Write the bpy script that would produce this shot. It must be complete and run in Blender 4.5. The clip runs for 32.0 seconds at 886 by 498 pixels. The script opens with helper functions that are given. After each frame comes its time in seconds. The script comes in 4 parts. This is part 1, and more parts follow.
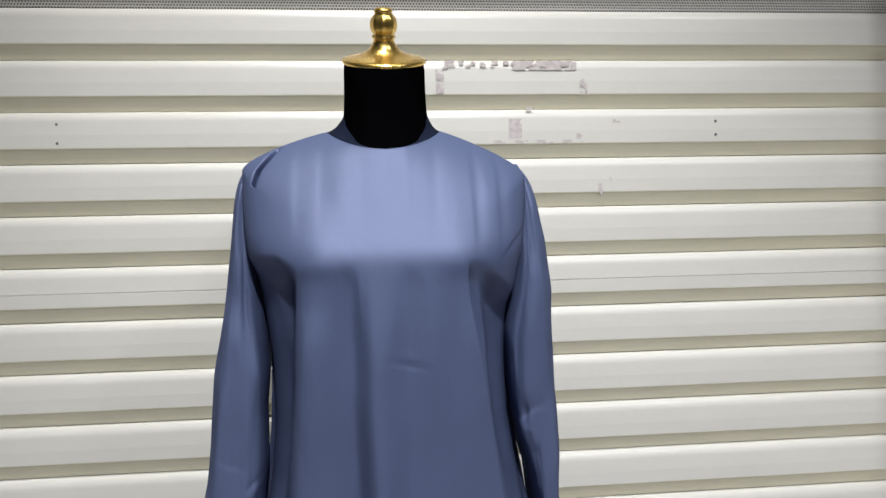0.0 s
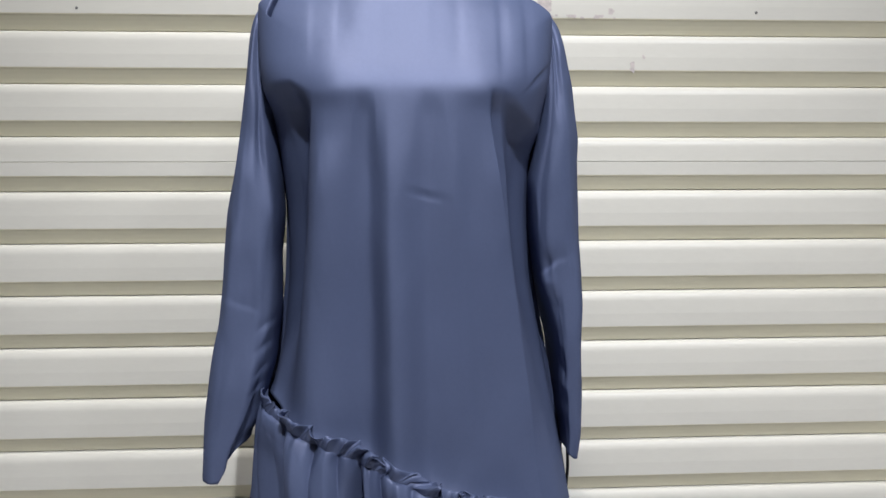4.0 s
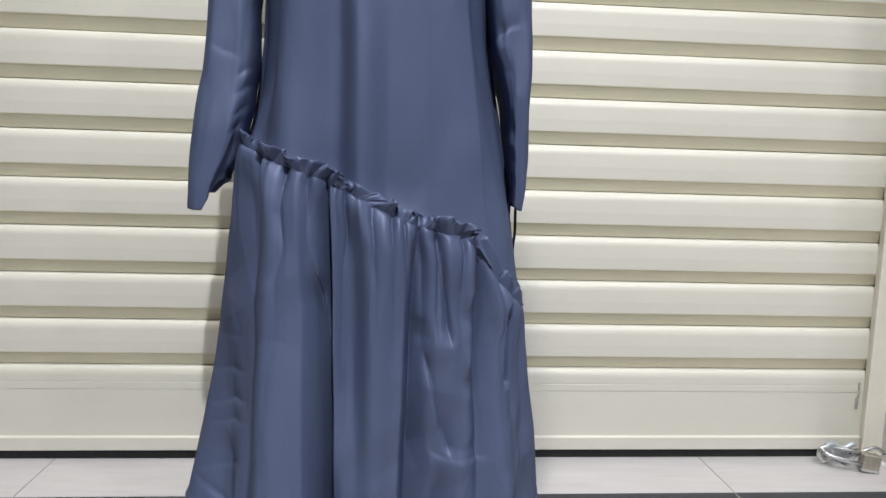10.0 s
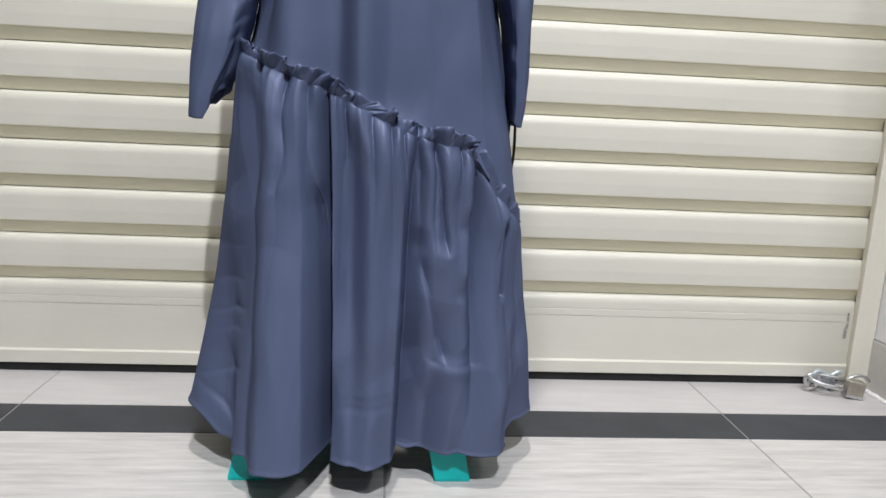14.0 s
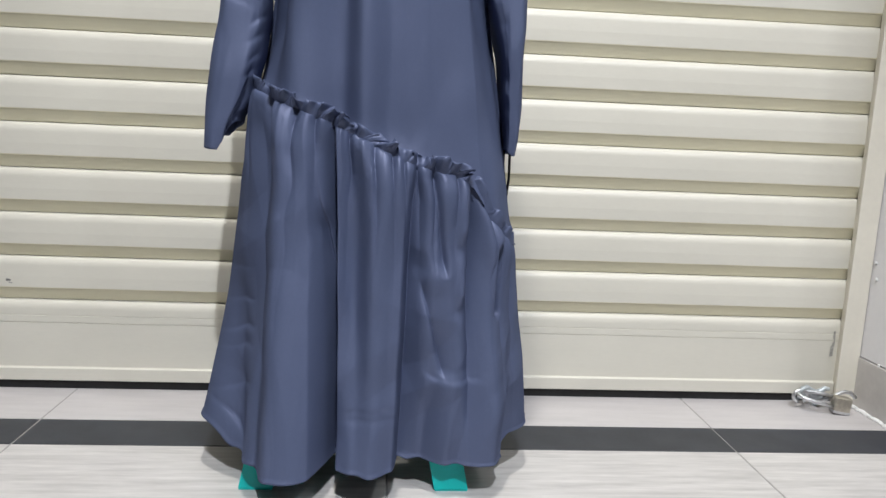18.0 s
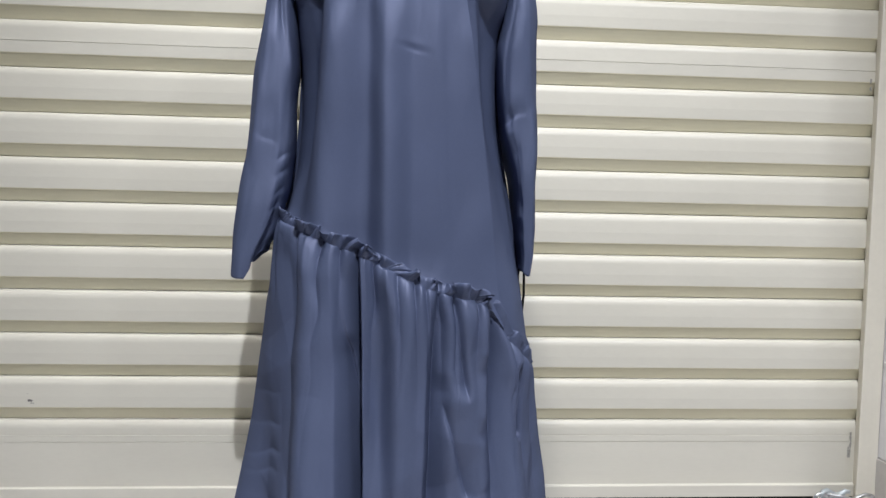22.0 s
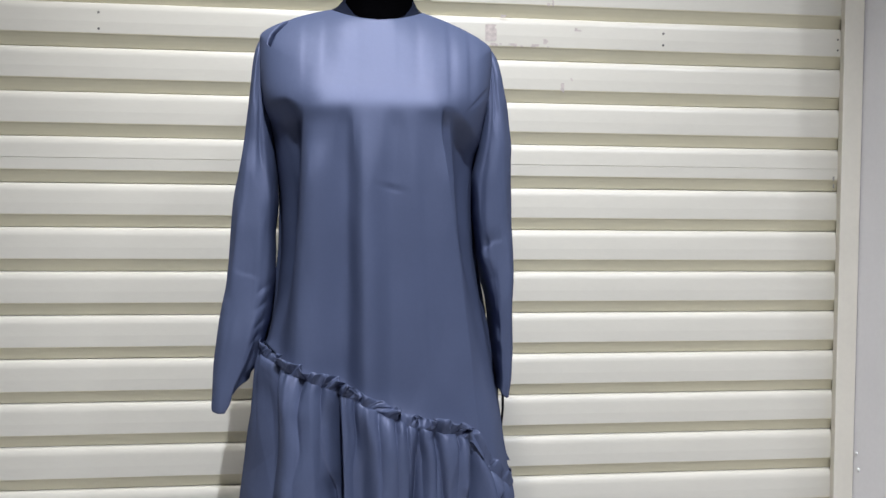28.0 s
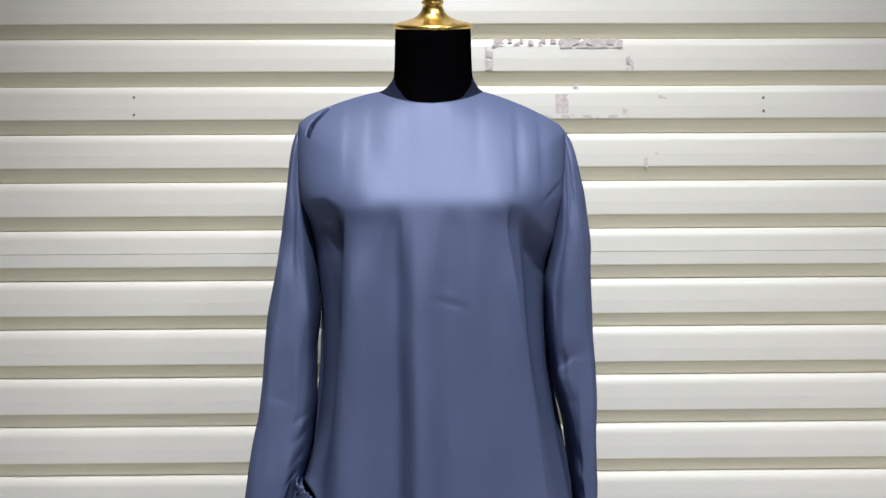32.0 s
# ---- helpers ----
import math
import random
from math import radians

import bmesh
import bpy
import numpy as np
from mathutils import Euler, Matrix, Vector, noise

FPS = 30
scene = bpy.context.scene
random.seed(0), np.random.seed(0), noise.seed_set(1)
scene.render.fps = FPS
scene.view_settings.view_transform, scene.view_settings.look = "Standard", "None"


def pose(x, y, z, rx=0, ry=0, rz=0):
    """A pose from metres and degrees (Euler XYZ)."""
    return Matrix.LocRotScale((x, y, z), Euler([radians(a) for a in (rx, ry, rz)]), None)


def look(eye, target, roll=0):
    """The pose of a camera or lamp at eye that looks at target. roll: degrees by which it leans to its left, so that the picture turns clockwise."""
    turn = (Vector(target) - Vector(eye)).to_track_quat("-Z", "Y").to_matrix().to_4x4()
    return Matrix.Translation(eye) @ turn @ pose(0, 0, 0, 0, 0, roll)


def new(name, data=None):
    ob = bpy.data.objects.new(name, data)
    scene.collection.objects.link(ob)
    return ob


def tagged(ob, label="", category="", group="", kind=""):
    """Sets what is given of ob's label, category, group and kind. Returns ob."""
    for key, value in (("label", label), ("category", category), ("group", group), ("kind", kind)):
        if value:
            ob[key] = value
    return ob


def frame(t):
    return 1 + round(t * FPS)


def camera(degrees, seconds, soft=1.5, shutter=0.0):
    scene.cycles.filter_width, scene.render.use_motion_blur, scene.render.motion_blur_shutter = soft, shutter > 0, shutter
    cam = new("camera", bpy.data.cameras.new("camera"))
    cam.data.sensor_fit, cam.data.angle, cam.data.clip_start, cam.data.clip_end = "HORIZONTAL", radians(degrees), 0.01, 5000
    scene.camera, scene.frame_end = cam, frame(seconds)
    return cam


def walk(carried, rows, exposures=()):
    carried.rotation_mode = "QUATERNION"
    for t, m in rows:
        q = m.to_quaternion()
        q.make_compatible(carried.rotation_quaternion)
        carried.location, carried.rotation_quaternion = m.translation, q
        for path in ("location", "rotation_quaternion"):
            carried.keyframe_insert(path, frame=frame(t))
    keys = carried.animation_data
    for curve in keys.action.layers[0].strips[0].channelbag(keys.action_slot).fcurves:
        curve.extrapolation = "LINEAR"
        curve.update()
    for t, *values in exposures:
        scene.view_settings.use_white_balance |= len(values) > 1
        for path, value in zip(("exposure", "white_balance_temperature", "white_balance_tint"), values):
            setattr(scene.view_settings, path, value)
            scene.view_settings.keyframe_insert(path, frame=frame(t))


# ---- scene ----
# ---- camera and walk ----
cam = camera(62.55, 32.0, soft=1.5)
ROWS = [
    (0, -0.0265, -1.2097, 0.9642, -5.50, -1.08, 1.33),
    (0.5, -0.0355, -1.1986, 0.9580, -6.50, 1.42, 2.05),
    (1, -0.0321, -1.2001, 0.9401, -6.80, 0.50, 1.26),
    (1.5, -0.0316, -1.1891, 0.9169, -6.24, -1.10, 1.39),
    (2, -0.0322, -1.1833, 0.8996, -5.02, -1.94, 1.88),
    (2.5, -0.0369, -1.1867, 0.8810, -4.30, -2.28, 1.57),
    (3, -0.0359, -1.1834, 0.8530, -3.99, -2.34, 1.31),
    (3.5, -0.0260, -1.1777, 0.8191, -3.62, -2.03, 0.39),
    (4, -0.0143, -1.1789, 0.7874, -3.13, -2.13, 0.32),
    (4.5, 0.0021, -1.1926, 0.7378, -2.35, -2.00, -0.09),
    (6.5, 0.0141, -1.2474, 0.6533, -3.57, -2.43, -0.79),
    (7, 0.0158, -1.2705, 0.6383, -3.98, -2.84, -0.82),
    (7.5, 0.0205, -1.2858, 0.6244, -4.50, -3.14, -0.51),
    (8, 0.0208, -1.2912, 0.6091, -4.60, -4.23, -0.71),
    (8.5, 0.0153, -1.3030, 0.5972, -4.13, -4.63, -1.14),
    (9, 0.0133, -1.3039, 0.5842, -4.03, -5.90, -1.36),
    (9.5, 0.0120, -1.3052, 0.5742, -4.30, -6.44, -1.79),
    (10, 0.0091, -1.3056, 0.5639, -4.41, -7.31, -1.74),
    (10.5, 0.0056, -1.3053, 0.5528, -4.49, -7.93, -1.70),
    (11, 0.0020, -1.3057, 0.5416, -4.50, -8.73, -1.97),
    (11.5, 0.0043, -1.3066, 0.5357, -4.68, -9.15, -1.57),
    (12, 0.0045, -1.3080, 0.5314, -4.33, -9.97, -2.04),
    (12.5, 0.0048, -1.3113, 0.5279, -4.80, -9.80, -2.29),
    (13, 0.0069, -1.3186, 0.5224, -4.94, -9.77, -2.08),
    (13.5, 0.0091, -1.3202, 0.5196, -4.54, -10.01, -2.18),
    (14, 0.0109, -1.3264, 0.5167, -4.28, -11.22, -2.74),
    (14.5, 0.0115, -1.3358, 0.5173, -4.10, -11.03, -2.77),
    (16.5, 0.0108, -1.3397, 0.5101, -4.68, -10.08, -2.60),
    (17, 0.0129, -1.3529, 0.5161, -4.24, -8.81, -2.68),
    (17.5, 0.0189, -1.3773, 0.5220, -3.83, -8.35, -3.15),
    (18, 0.0163, -1.3917, 0.5254, -3.88, -9.34, -2.47),
    (18.5, 0.0060, -1.3870, 0.5251, -4.53, -9.75, -1.79),
    (19, 0.0026, -1.3957, 0.5212, -4.47, -10.14, -1.47),
    (19.5, -0.0067, -1.3945, 0.5239, -4.88, -9.74, -1.87),
    (20, -0.0124, -1.3973, 0.5297, -4.68, -9.46, -1.81),
    (20.5, -0.0125, -1.4037, 0.5405, -4.65, -8.13, -1.50),
    (21, -0.0132, -1.4079, 0.5566, -4.64, -6.53, -1.47),
    (21.5, -0.0147, -1.4129, 0.5752, -4.80, -4.93, -1.53),
    (22, -0.0166, -1.4145, 0.5959, -4.02, -3.34, -1.26),
    (22.5, -0.0143, -1.4076, 0.6138, -3.66, -2.34, -0.76),
    (23, -0.0110, -1.4042, 0.6293, -3.48, -1.54, -0.91),
    (23.5, -0.0154, -1.4088, 0.6470, -3.91, -0.32, -1.12),
    (24, -0.0161, -1.4220, 0.6650, -3.43, -0.22, -0.28),
    (24.5, -0.0170, -1.4288, 0.6805, -3.57, -0.22, -0.03),
    (25, -0.0171, -1.4345, 0.6950, -3.93, -0.29, 0.30),
    (25.5, -0.0154, -1.4348, 0.7110, -4.38, 0.14, 0.05),
    (27.5, -0.0230, -1.4246, 0.7639, -5.44, -2.06, 0.07),
    (28, -0.0223, -1.4233, 0.7647, -5.88, -1.92, -0.38),
    (28.5, -0.0207, -1.4174, 0.7756, -4.94, -1.87, -0.73),
    (29, -0.0186, -1.4139, 0.7869, -4.95, -1.08, -0.17),
    (29.5, -0.0148, -1.4096, 0.7916, -4.04, -0.31, -0.33),
    (30, -0.0087, -1.4027, 0.7955, -3.41, 0.94, -0.39),
    (30.5, -0.0100, -1.3855, 0.8053, -3.06, 0.80, -0.53),
    (31, -0.0088, -1.3360, 0.8206, -2.78, -0.03, -0.02),
    (31.5, -0.0056, -1.2919, 0.8390, -1.90, 0.04, 0.17),
    (32, -0.0058, -1.2514, 0.8599, -0.67, 1.40, 0.35),
]
EXPOSURES = [(0.0, -0.08, 6120, 13), (4.5, -0.05, 6120, 13), (6.5, 0.0, 6300, 12), (9.0, 0.08, 6330, 11), (20.5, 0.08, 6330, 11), (22.5, 0.0, 6250, 12), (25.5, -0.02, 6170, 12), (27.5, 0.0, 6120, 13), (32.0, 0.05, 6080, 13)]
walk(cam, [(t, pose(x, y, z, 90 + pitch, roll, yaw)) for t, x, y, z, yaw, pitch, roll in ROWS], EXPOSURES)

# ---- world and light ----
world = bpy.data.worlds.new("world")
scene.world = world
world.use_nodes = True
world.node_tree.nodes["Background"].inputs[0].default_value = (0.9, 0.95, 1.0, 1)
world.node_tree.nodes["Background"].inputs[1].default_value = 0.02


def lamp(name, place, target, energy, colour, radius, cone):
    """A spot lamp near the ceiling with a soft-edged beam."""
    data = bpy.data.lights.new(name, "SPOT")
    data.energy, data.color, data.shadow_soft_size = energy, colour, radius
    data.spot_size, data.spot_blend = radians(cone), 1.0
    ob = new(name, data)
    ob.matrix_world = look(place, target)
    return ob


lamp("ceiling_lamp", (-0.08, -0.86, 2.95), (0.0, -0.36, 0.2), 166, (1.0, 0.965, 0.885), 0.07, 70)
lamp("front_ceiling_lamp", (0.15, -2.40, 2.95), (0.06, -0.35, 0.30), 328, (0.95, 0.972, 1.0), 0.035, 56)
lamp("corridor_lamp", (1.55, -2.0, 2.95), (0.7, -0.3, 0.2), 62, (0.95, 0.97, 1.0), 0.06, 90)
# two added fill lamps, unseen behind the camera, that lift the dark parts
for x in (-1.7, 1.7):
    lamp("fill_lamp", (x, -4.3, 2.98), (x * 0.7, -3.4, 0.0), 26, (1.0, 0.97, 0.92), 0.40, 150)

# ---- materials ----
def material(name, colour, rough=0.5, metal=0.0, spec=0.5, vary=0.06, scale=6.0, fine=120.0, bump=0.02, tint=None, stretch=(1, 1, 1), sheen=0.0,
             rough_vary=0.08, per_object=0.0):
    """A surface with large stains, fine grain and relief, at real-world size."""
    m = bpy.data.materials.new(name)
    m.use_nodes = True
    n, l = m.node_tree.nodes, m.node_tree.links
    b = n["Principled BSDF"]
    b.inputs["Metallic"].default_value = metal
    b.inputs["Specular IOR Level"].default_value = spec
    if sheen:
        b.inputs["Sheen Weight"].default_value = sheen
        b.inputs["Sheen Roughness"].default_value = 0.4
    geo = n.new("ShaderNodeTexCoord")
    mp = n.new("ShaderNodeMapping")
    mp.inputs["Scale"].default_value = stretch
    l.new(geo.outputs["Object"], mp.inputs["Vector"])
    big = n.new("ShaderNodeTexNoise")
    big.inputs["Scale"].default_value, big.inputs["Detail"].default_value = scale, 5
    small = n.new("ShaderNodeTexNoise")
    small.inputs["Scale"].default_value, small.inputs["Detail"].default_value = fine, 3
    l.new(mp.outputs[0], big.inputs["Vector"])
    l.new(mp.outputs[0], small.inputs["Vector"])
    add = n.new("ShaderNodeMath")
    add.operation = "MULTIPLY_ADD"
    l.new(small.outputs["Fac"], add.inputs[0])
    add.inputs[1].default_value = 0.4
    l.new(big.outputs["Fac"], add.inputs[2])
    ramp = n.new("ShaderNodeMapRange")
    ramp.inputs["From Min"].default_value, ramp.inputs["From Max"].default_value = 0.4, 1.0
    l.new(add.outputs[0], ramp.inputs["Value"])
    mix = n.new("ShaderNodeMix")
    mix.data_type = "RGBA"
    c2 = tint or tuple(c * (1 - 2 * vary) for c in colour)
    mix.inputs["A"].default_value = (*[min(1, c * (1 + vary)) for c in colour], 1)
    mix.inputs["B"].default_value = (*c2, 1)
    l.new(ramp.outputs[0], mix.inputs["Factor"])
    out = mix.outputs["Result"]
    if per_object:
        info = n.new("ShaderNodeObjectInfo")
        hsv = n.new("ShaderNodeHueSaturation")
        rng = n.new("ShaderNodeMapRange")
        rng.inputs["To Min"].default_value, rng.inputs["To Max"].default_value = 1 - per_object, 1 + per_object
        l.new(info.outputs["Random"], rng.inputs["Value"])
        l.new(rng.outputs[0], hsv.inputs["Value"])
        l.new(out, hsv.inputs["Color"])
        out = hsv.outputs["Color"]
    l.new(out, b.inputs["Base Color"])
    rr = n.new("ShaderNodeMapRange")
    rr.inputs["To Min"].default_value, rr.inputs["To Max"].default_value = max(0.02, rough - rough_vary), min(1, rough + rough_vary)
    l.new(big.outputs["Fac"], rr.inputs["Value"])
    l.new(rr.outputs[0], b.inputs["Roughness"])
    if bump:
        bp = n.new("ShaderNodeBump")
        bp.inputs["Strength"].default_value = bump
        bp.inputs["Distance"].default_value = 0.002
        l.new(small.outputs["Fac"], bp.inputs["Height"])
        l.new(bp.outputs[0], b.inputs["Normal"])
    return m


SHUTTER = material("cream_enamel", (0.680, 0.657, 0.580), 0.32, vary=0.03, scale=3.5, fine=60, bump=0.015, stretch=(1, 4, 4), per_object=0.015)
# slat recesses: warm light bounced between the slats is put into the colour
RECESS_BOUNCE = material("bounce_tinted_enamel", (0.690, 0.643, 0.470), 0.32, vary=0.03, scale=3.5, fine=60, bump=0.015, stretch=(1, 4, 4), per_object=0.015)
RAIL = material("rail_enamel", (0.76, 0.725, 0.63), 0.38, vary=0.04, scale=5, fine=90, bump=0.03)
GAP_SHADE = material("gap_black", (0.012, 0.012, 0.013), 0.7, vary=0.2, scale=30)
TILE = material("pale_tile", (0.56, 0.535, 0.535), 0.32, vary=0.06, scale=7, fine=60, bump=0.02, stretch=(1, 7, 1), per_object=0.02)
TILE_GRAIN = material("streaked_tile", (0.61, 0.59, 0.575), 0.36, vary=0.15, scale=5, fine=26, bump=0.03, stretch=(1.2, 14, 1), per_object=0.02)
DARK_TILE = material("charcoal_tile", (0.030, 0.034, 0.044), 0.42, vary=0.16, scale=12, fine=150, bump=0.02, per_object=0.05)
GROUT = material("grey_grout", (0.34, 0.33, 0.32), 0.85, vary=0.1, scale=40, fine=300, bump=0.1)
WALL = material("white_wall_paint", (0.80, 0.79, 0.805), 0.5, vary=0.03, scale=4, fine=120, bump=0.05)
SKIRT_TILE = material("grey_wall_tile", (0.56, 0.535, 0.515), 0.4, vary=0.08, scale=9, fine=90, bump=0.03)
CAULK = material("white_caulk", (0.85, 0.85, 0.84), 0.6, vary=0.05, scale=60, fine=300, bump=0.1)
FAR_WALL = material("grey_wall_paint", (0.34, 0.34, 0.35), 0.6, vary=0.05)
CEILING = material("white_ceiling_paint", (0.72, 0.72, 0.72), 0.7, vary=0.03)
VELVET = material("black_velvet", (0.0012, 0.0012, 0.0015), 0.98, vary=0.2, scale=20, fine=500, bump=0.05, spec=0.0, rough_vary=0.01)
GOLD = material("polished_gold", (0.95, 0.64, 0.17), 0.27, metal=1.0, vary=0.05, scale=20, bump=0.0, rough_vary=0.04)
TEAL = material("teal_plastic", (0.0, 0.50, 0.48), 0.38, vary=0.06, scale=15, fine=200, bump=0.02)
STEEL = material("zinc_steel", (0.74, 0.75, 0.77), 0.30, metal=1.0, vary=0.15, scale=60, fine=300, bump=0.05)
ZINC = material("dull_zinc", (0.55, 0.60, 0.63), 0.45, metal=0.45, vary=0.15, scale=60, fine=300, bump=0.05)
BRASS = material("dull_nickel", (0.62, 0.58, 0.50), 0.42, metal=1.0, vary=0.15, scale=50, fine=300, bump=0.04)
RESIDUE = material("tape_residue", (0.60, 0.535, 0.500), 0.8, vary=0.15, scale=120, fine=700, bump=0.2)
INK = material("grey_scuff", (0.22, 0.21, 0.2), 0.8, vary=0.3, scale=200, fine=900, bump=0.0)
RUBBED = material("grey_rub", (0.40, 0.39, 0.36), 0.7, vary=0.3, scale=200, fine=900, bump=0.0)
CORD = material("black_cord", (0.006, 0.006, 0.008), 0.8, vary=0.2, scale=100)
SHADED_NAVY = material("shaded_neckband_cloth", (0.007, 0.010, 0.022), 0.9, vary=0.12, scale=30, fine=900, bump=0.08, spec=0.08)


def cloth(name, colour):
    """Smooth satin twill: fine diagonal weave, soft gloss, faint creases."""
    m = material(name, colour, 0.43, vary=0.05, scale=9, fine=260, bump=0.0, sheen=0.0, spec=0.0, rough_vary=0.05)
    n, l = m.node_tree.nodes, m.node_tree.links
    b = n["Principled BSDF"]
    tc = n.new("ShaderNodeTexCoord")
    weave = n.new("ShaderNodeTexWave")
    weave.wave_type, weave.bands_direction = "BANDS", "DIAGONAL"
    weave.inputs["Scale"].default_value = 420
    weave.inputs["Distortion"].default_value = 1.5
    wrinkle = n.new("ShaderNodeTexNoise")
    wrinkle.inputs["Scale"].default_value, wrinkle.inputs["Detail"].default_value = 14, 4
    mp = n.new("ShaderNodeMapping")
    mp.inputs["Scale"].default_value = (1.4, 1.4, 0.7)
    l.new(tc.outputs["Object"], weave.inputs["Vector"])
    l.new(tc.outputs["Object"], mp.inputs["Vector"])
    l.new(mp.outputs[0], wrinkle.inputs["Vector"])
    crease = n.new("ShaderNodeTexNoise")
    crease.noise_type = "RIDGED_MULTIFRACTAL"
    crease.inputs["Scale"].default_value, crease.inputs["Detail"].default_value = 5.0, 2.0
    tilt = n.new("ShaderNodeMapping")
    tilt.inputs["Rotation"].default_value = (0.0, radians(24), 0.0)
    tilt.inputs["Scale"].default_value = (1.6, 1.0, 0.7)
    l.new(tc.outputs["Object"], tilt.inputs["Vector"])
    l.new(tilt.outputs[0], crease.inputs["Vector"])
    b0 = n.new("ShaderNodeBump")
    b0.inputs["Strength"].default_value, b0.inputs["Distance"].default_value = 0.22, 0.006
    l.new(crease.outputs["Fac"], b0.inputs["Height"])
    b1 = n.new("ShaderNodeBump")
    l.new(b0.outputs[0], b1.inputs["Normal"])
    b1.inputs["Strength"].default_value, b1.inputs["Distance"].default_value = 0.09, 0.012
    l.new(wrinkle.outputs["Fac"], b1.inputs["Height"])
    b2 = n.new("ShaderNodeBump")
    b2.inputs["Strength"].default_value, b2.inputs["Distance"].default_value = 0.05, 0.0006
    l.new(weave.outputs["Fac"], b2.inputs["Height"])
    l.new(b1.outputs[0], b2.inputs["Normal"])
    l.new(b2.outputs[0], b.inputs["Normal"])
    # the even blue lustre of satin threads, with no glassy rim
    lustre = n.new("ShaderNodeBsdfGlossy")
    lustre.inputs["Color"].default_value = (0.70, 0.74, 1.0, 1)
    lustre.inputs["Roughness"].default_value = 0.50
    l.new(b2.outputs[0], lustre.inputs["Normal"])
    blend = n.new("ShaderNodeMixShader")
    blend.inputs["Fac"].default_value = 0.056
    l.new(b.outputs[0], blend.inputs[1])
    l.new(lustre.outputs[0], blend.inputs[2])
    l.new(blend.outputs[0], n["Material Output"].inputs["Surface"])
    return m


CLOTH = cloth("slate_blue_satin", (0.073, 0.092, 0.163))


def perforated():
    m = material("perforated_enamel", (0.64, 0.615, 0.56), 0.35, vary=0.03, scale=4, bump=0.0)
    n, l = m.node_tree.nodes, m.node_tree.links
    b = n["Principled BSDF"]
    src = b.inputs["Base Color"].links[0].from_socket
    tc = n.new("ShaderNodeTexCoord")
    sep = n.new("ShaderNodeSeparateXYZ")
    l.new(tc.outputs["Object"], sep.inputs[0])

    def op(kind, a, v=None, w=None):
        q = n.new("ShaderNodeMath")
        q.operation = kind
        for i, s in enumerate((a, v, w)):
            if s is None:
                continue
            if isinstance(s, float):
                q.inputs[i].default_value = s
            else:
                l.new(s, q.inputs[i])
        return q.outputs[0]

    pitch = 0.0048
    row = op("FLOOR", op("DIVIDE", sep.outputs["Z"], pitch * 0.87))
    shift = op("MULTIPLY", op("MODULO", op("ADD", row, 4000.0), 2.0), 0.5)
    u = op("SUBTRACT", op("FRACT", op("ADD", op("DIVIDE", sep.outputs["X"], pitch), shift)), 0.5)
    v = op("SUBTRACT", op("FRACT", op("DIVIDE", sep.outputs["Z"], pitch * 0.87)), 0.5)
    r = op("SQRT", op("ADD", op("MULTIPLY", u, u), op("MULTIPLY", v, v)))
    hole = op("LESS_THAN", r, 0.30)
    mix = n.new("ShaderNodeMix")
    mix.data_type = "RGBA"
    l.new(hole, mix.inputs["Factor"])
    l.new(src, mix.inputs["A"])
    mix.inputs["B"].default_value = (0.06, 0.055, 0.05, 1)
    l.new(mix.outputs["Result"], b.inputs["Base Color"])
    return m


PERFORATED = perforated()


# ---- building helpers ----
def mesh_of(name, verts, faces, mats, smooth=False, slots=None):
    me = bpy.data.meshes.new(name)
    me.from_pydata([tuple(v) for v in verts], [], faces)
    for m in mats if isinstance(mats, (list, tuple)) else (mats,):
        me.materials.append(m)
    if slots is not None:
        me.polygons.foreach_set("material_index", slots)
    if smooth:
        me.polygons.foreach_set("use_smooth", [True] * len(me.polygons))
    me.update()
    return me


def part(name, me, parent=None, label=""):
    ob = new(name, me)
    if parent:
        ob.parent = parent
    if label:
        ob["label"] = label
    return ob


def from_bm(name, bm, mat, smooth=False):
    me = bpy.data.meshes.new(name)
    bmesh.ops.recalc_face_normals(bm, faces=bm.faces)
    bm.to_mesh(me)
    bm.free()
    me.materials.append(mat)
    if smooth:
        me.polygons.foreach_set("use_smooth", [True] * len(me.polygons))
    return me


def block(name, lo, hi, mat, bevel=0.0, segments=2):
    """A bevelled box between two corners."""
    bm = bmesh.new()
    bmesh.ops.create_cube(bm, size=1)
    for v in bm.verts:
        v.co = Vector([(a + b) / 2 + c * (b - a) for a, b, c in zip(lo, hi, v.co)])
    if bevel:
        bmesh.ops.bevel(bm, geom=bm.edges[:], offset=bevel, segments=segments, affect="EDGES", profile=0.5)
    return from_bm(name, bm, mat)


def grid_faces(rows, cols, wrap=True, flip=False):
    out = []
    for r in range(rows - 1):
        for c in range(cols if wrap else cols - 1):
            a, b = r * cols + c, r * cols + (c + 1) % cols
            q = (a, b, b + cols, a + cols)
            out.append(q[::-1] if flip else q)
    return out


def tube(name, points, radius, mat, sides=8):
    """A round rod through the given points, closed at both ends."""
    pts = [Vector(p) for p in points]
    verts, n = [], len(pts)
    for i, p in enumerate(pts):
        d = (pts[min(i + 1, n - 1)] - pts[max(i - 1, 0)]).normalized()
        a = d.orthogonal().normalized() if i == 0 else (a - d * a.dot(d)).normalized()
        b = d.cross(a)
        r = radius[i] if isinstance(radius, (list, tuple)) else radius
        verts += [p + r * (math.cos(k * 2 * math.pi / sides) * a + math.sin(k * 2 * math.pi / sides) * b) for k in range(sides)]
    faces = grid_faces(n, sides) + [tuple(range(sides))[::-1], tuple(range((n - 1) * sides, n * sides))]
    return mesh_of(name, verts, faces, mat, True)


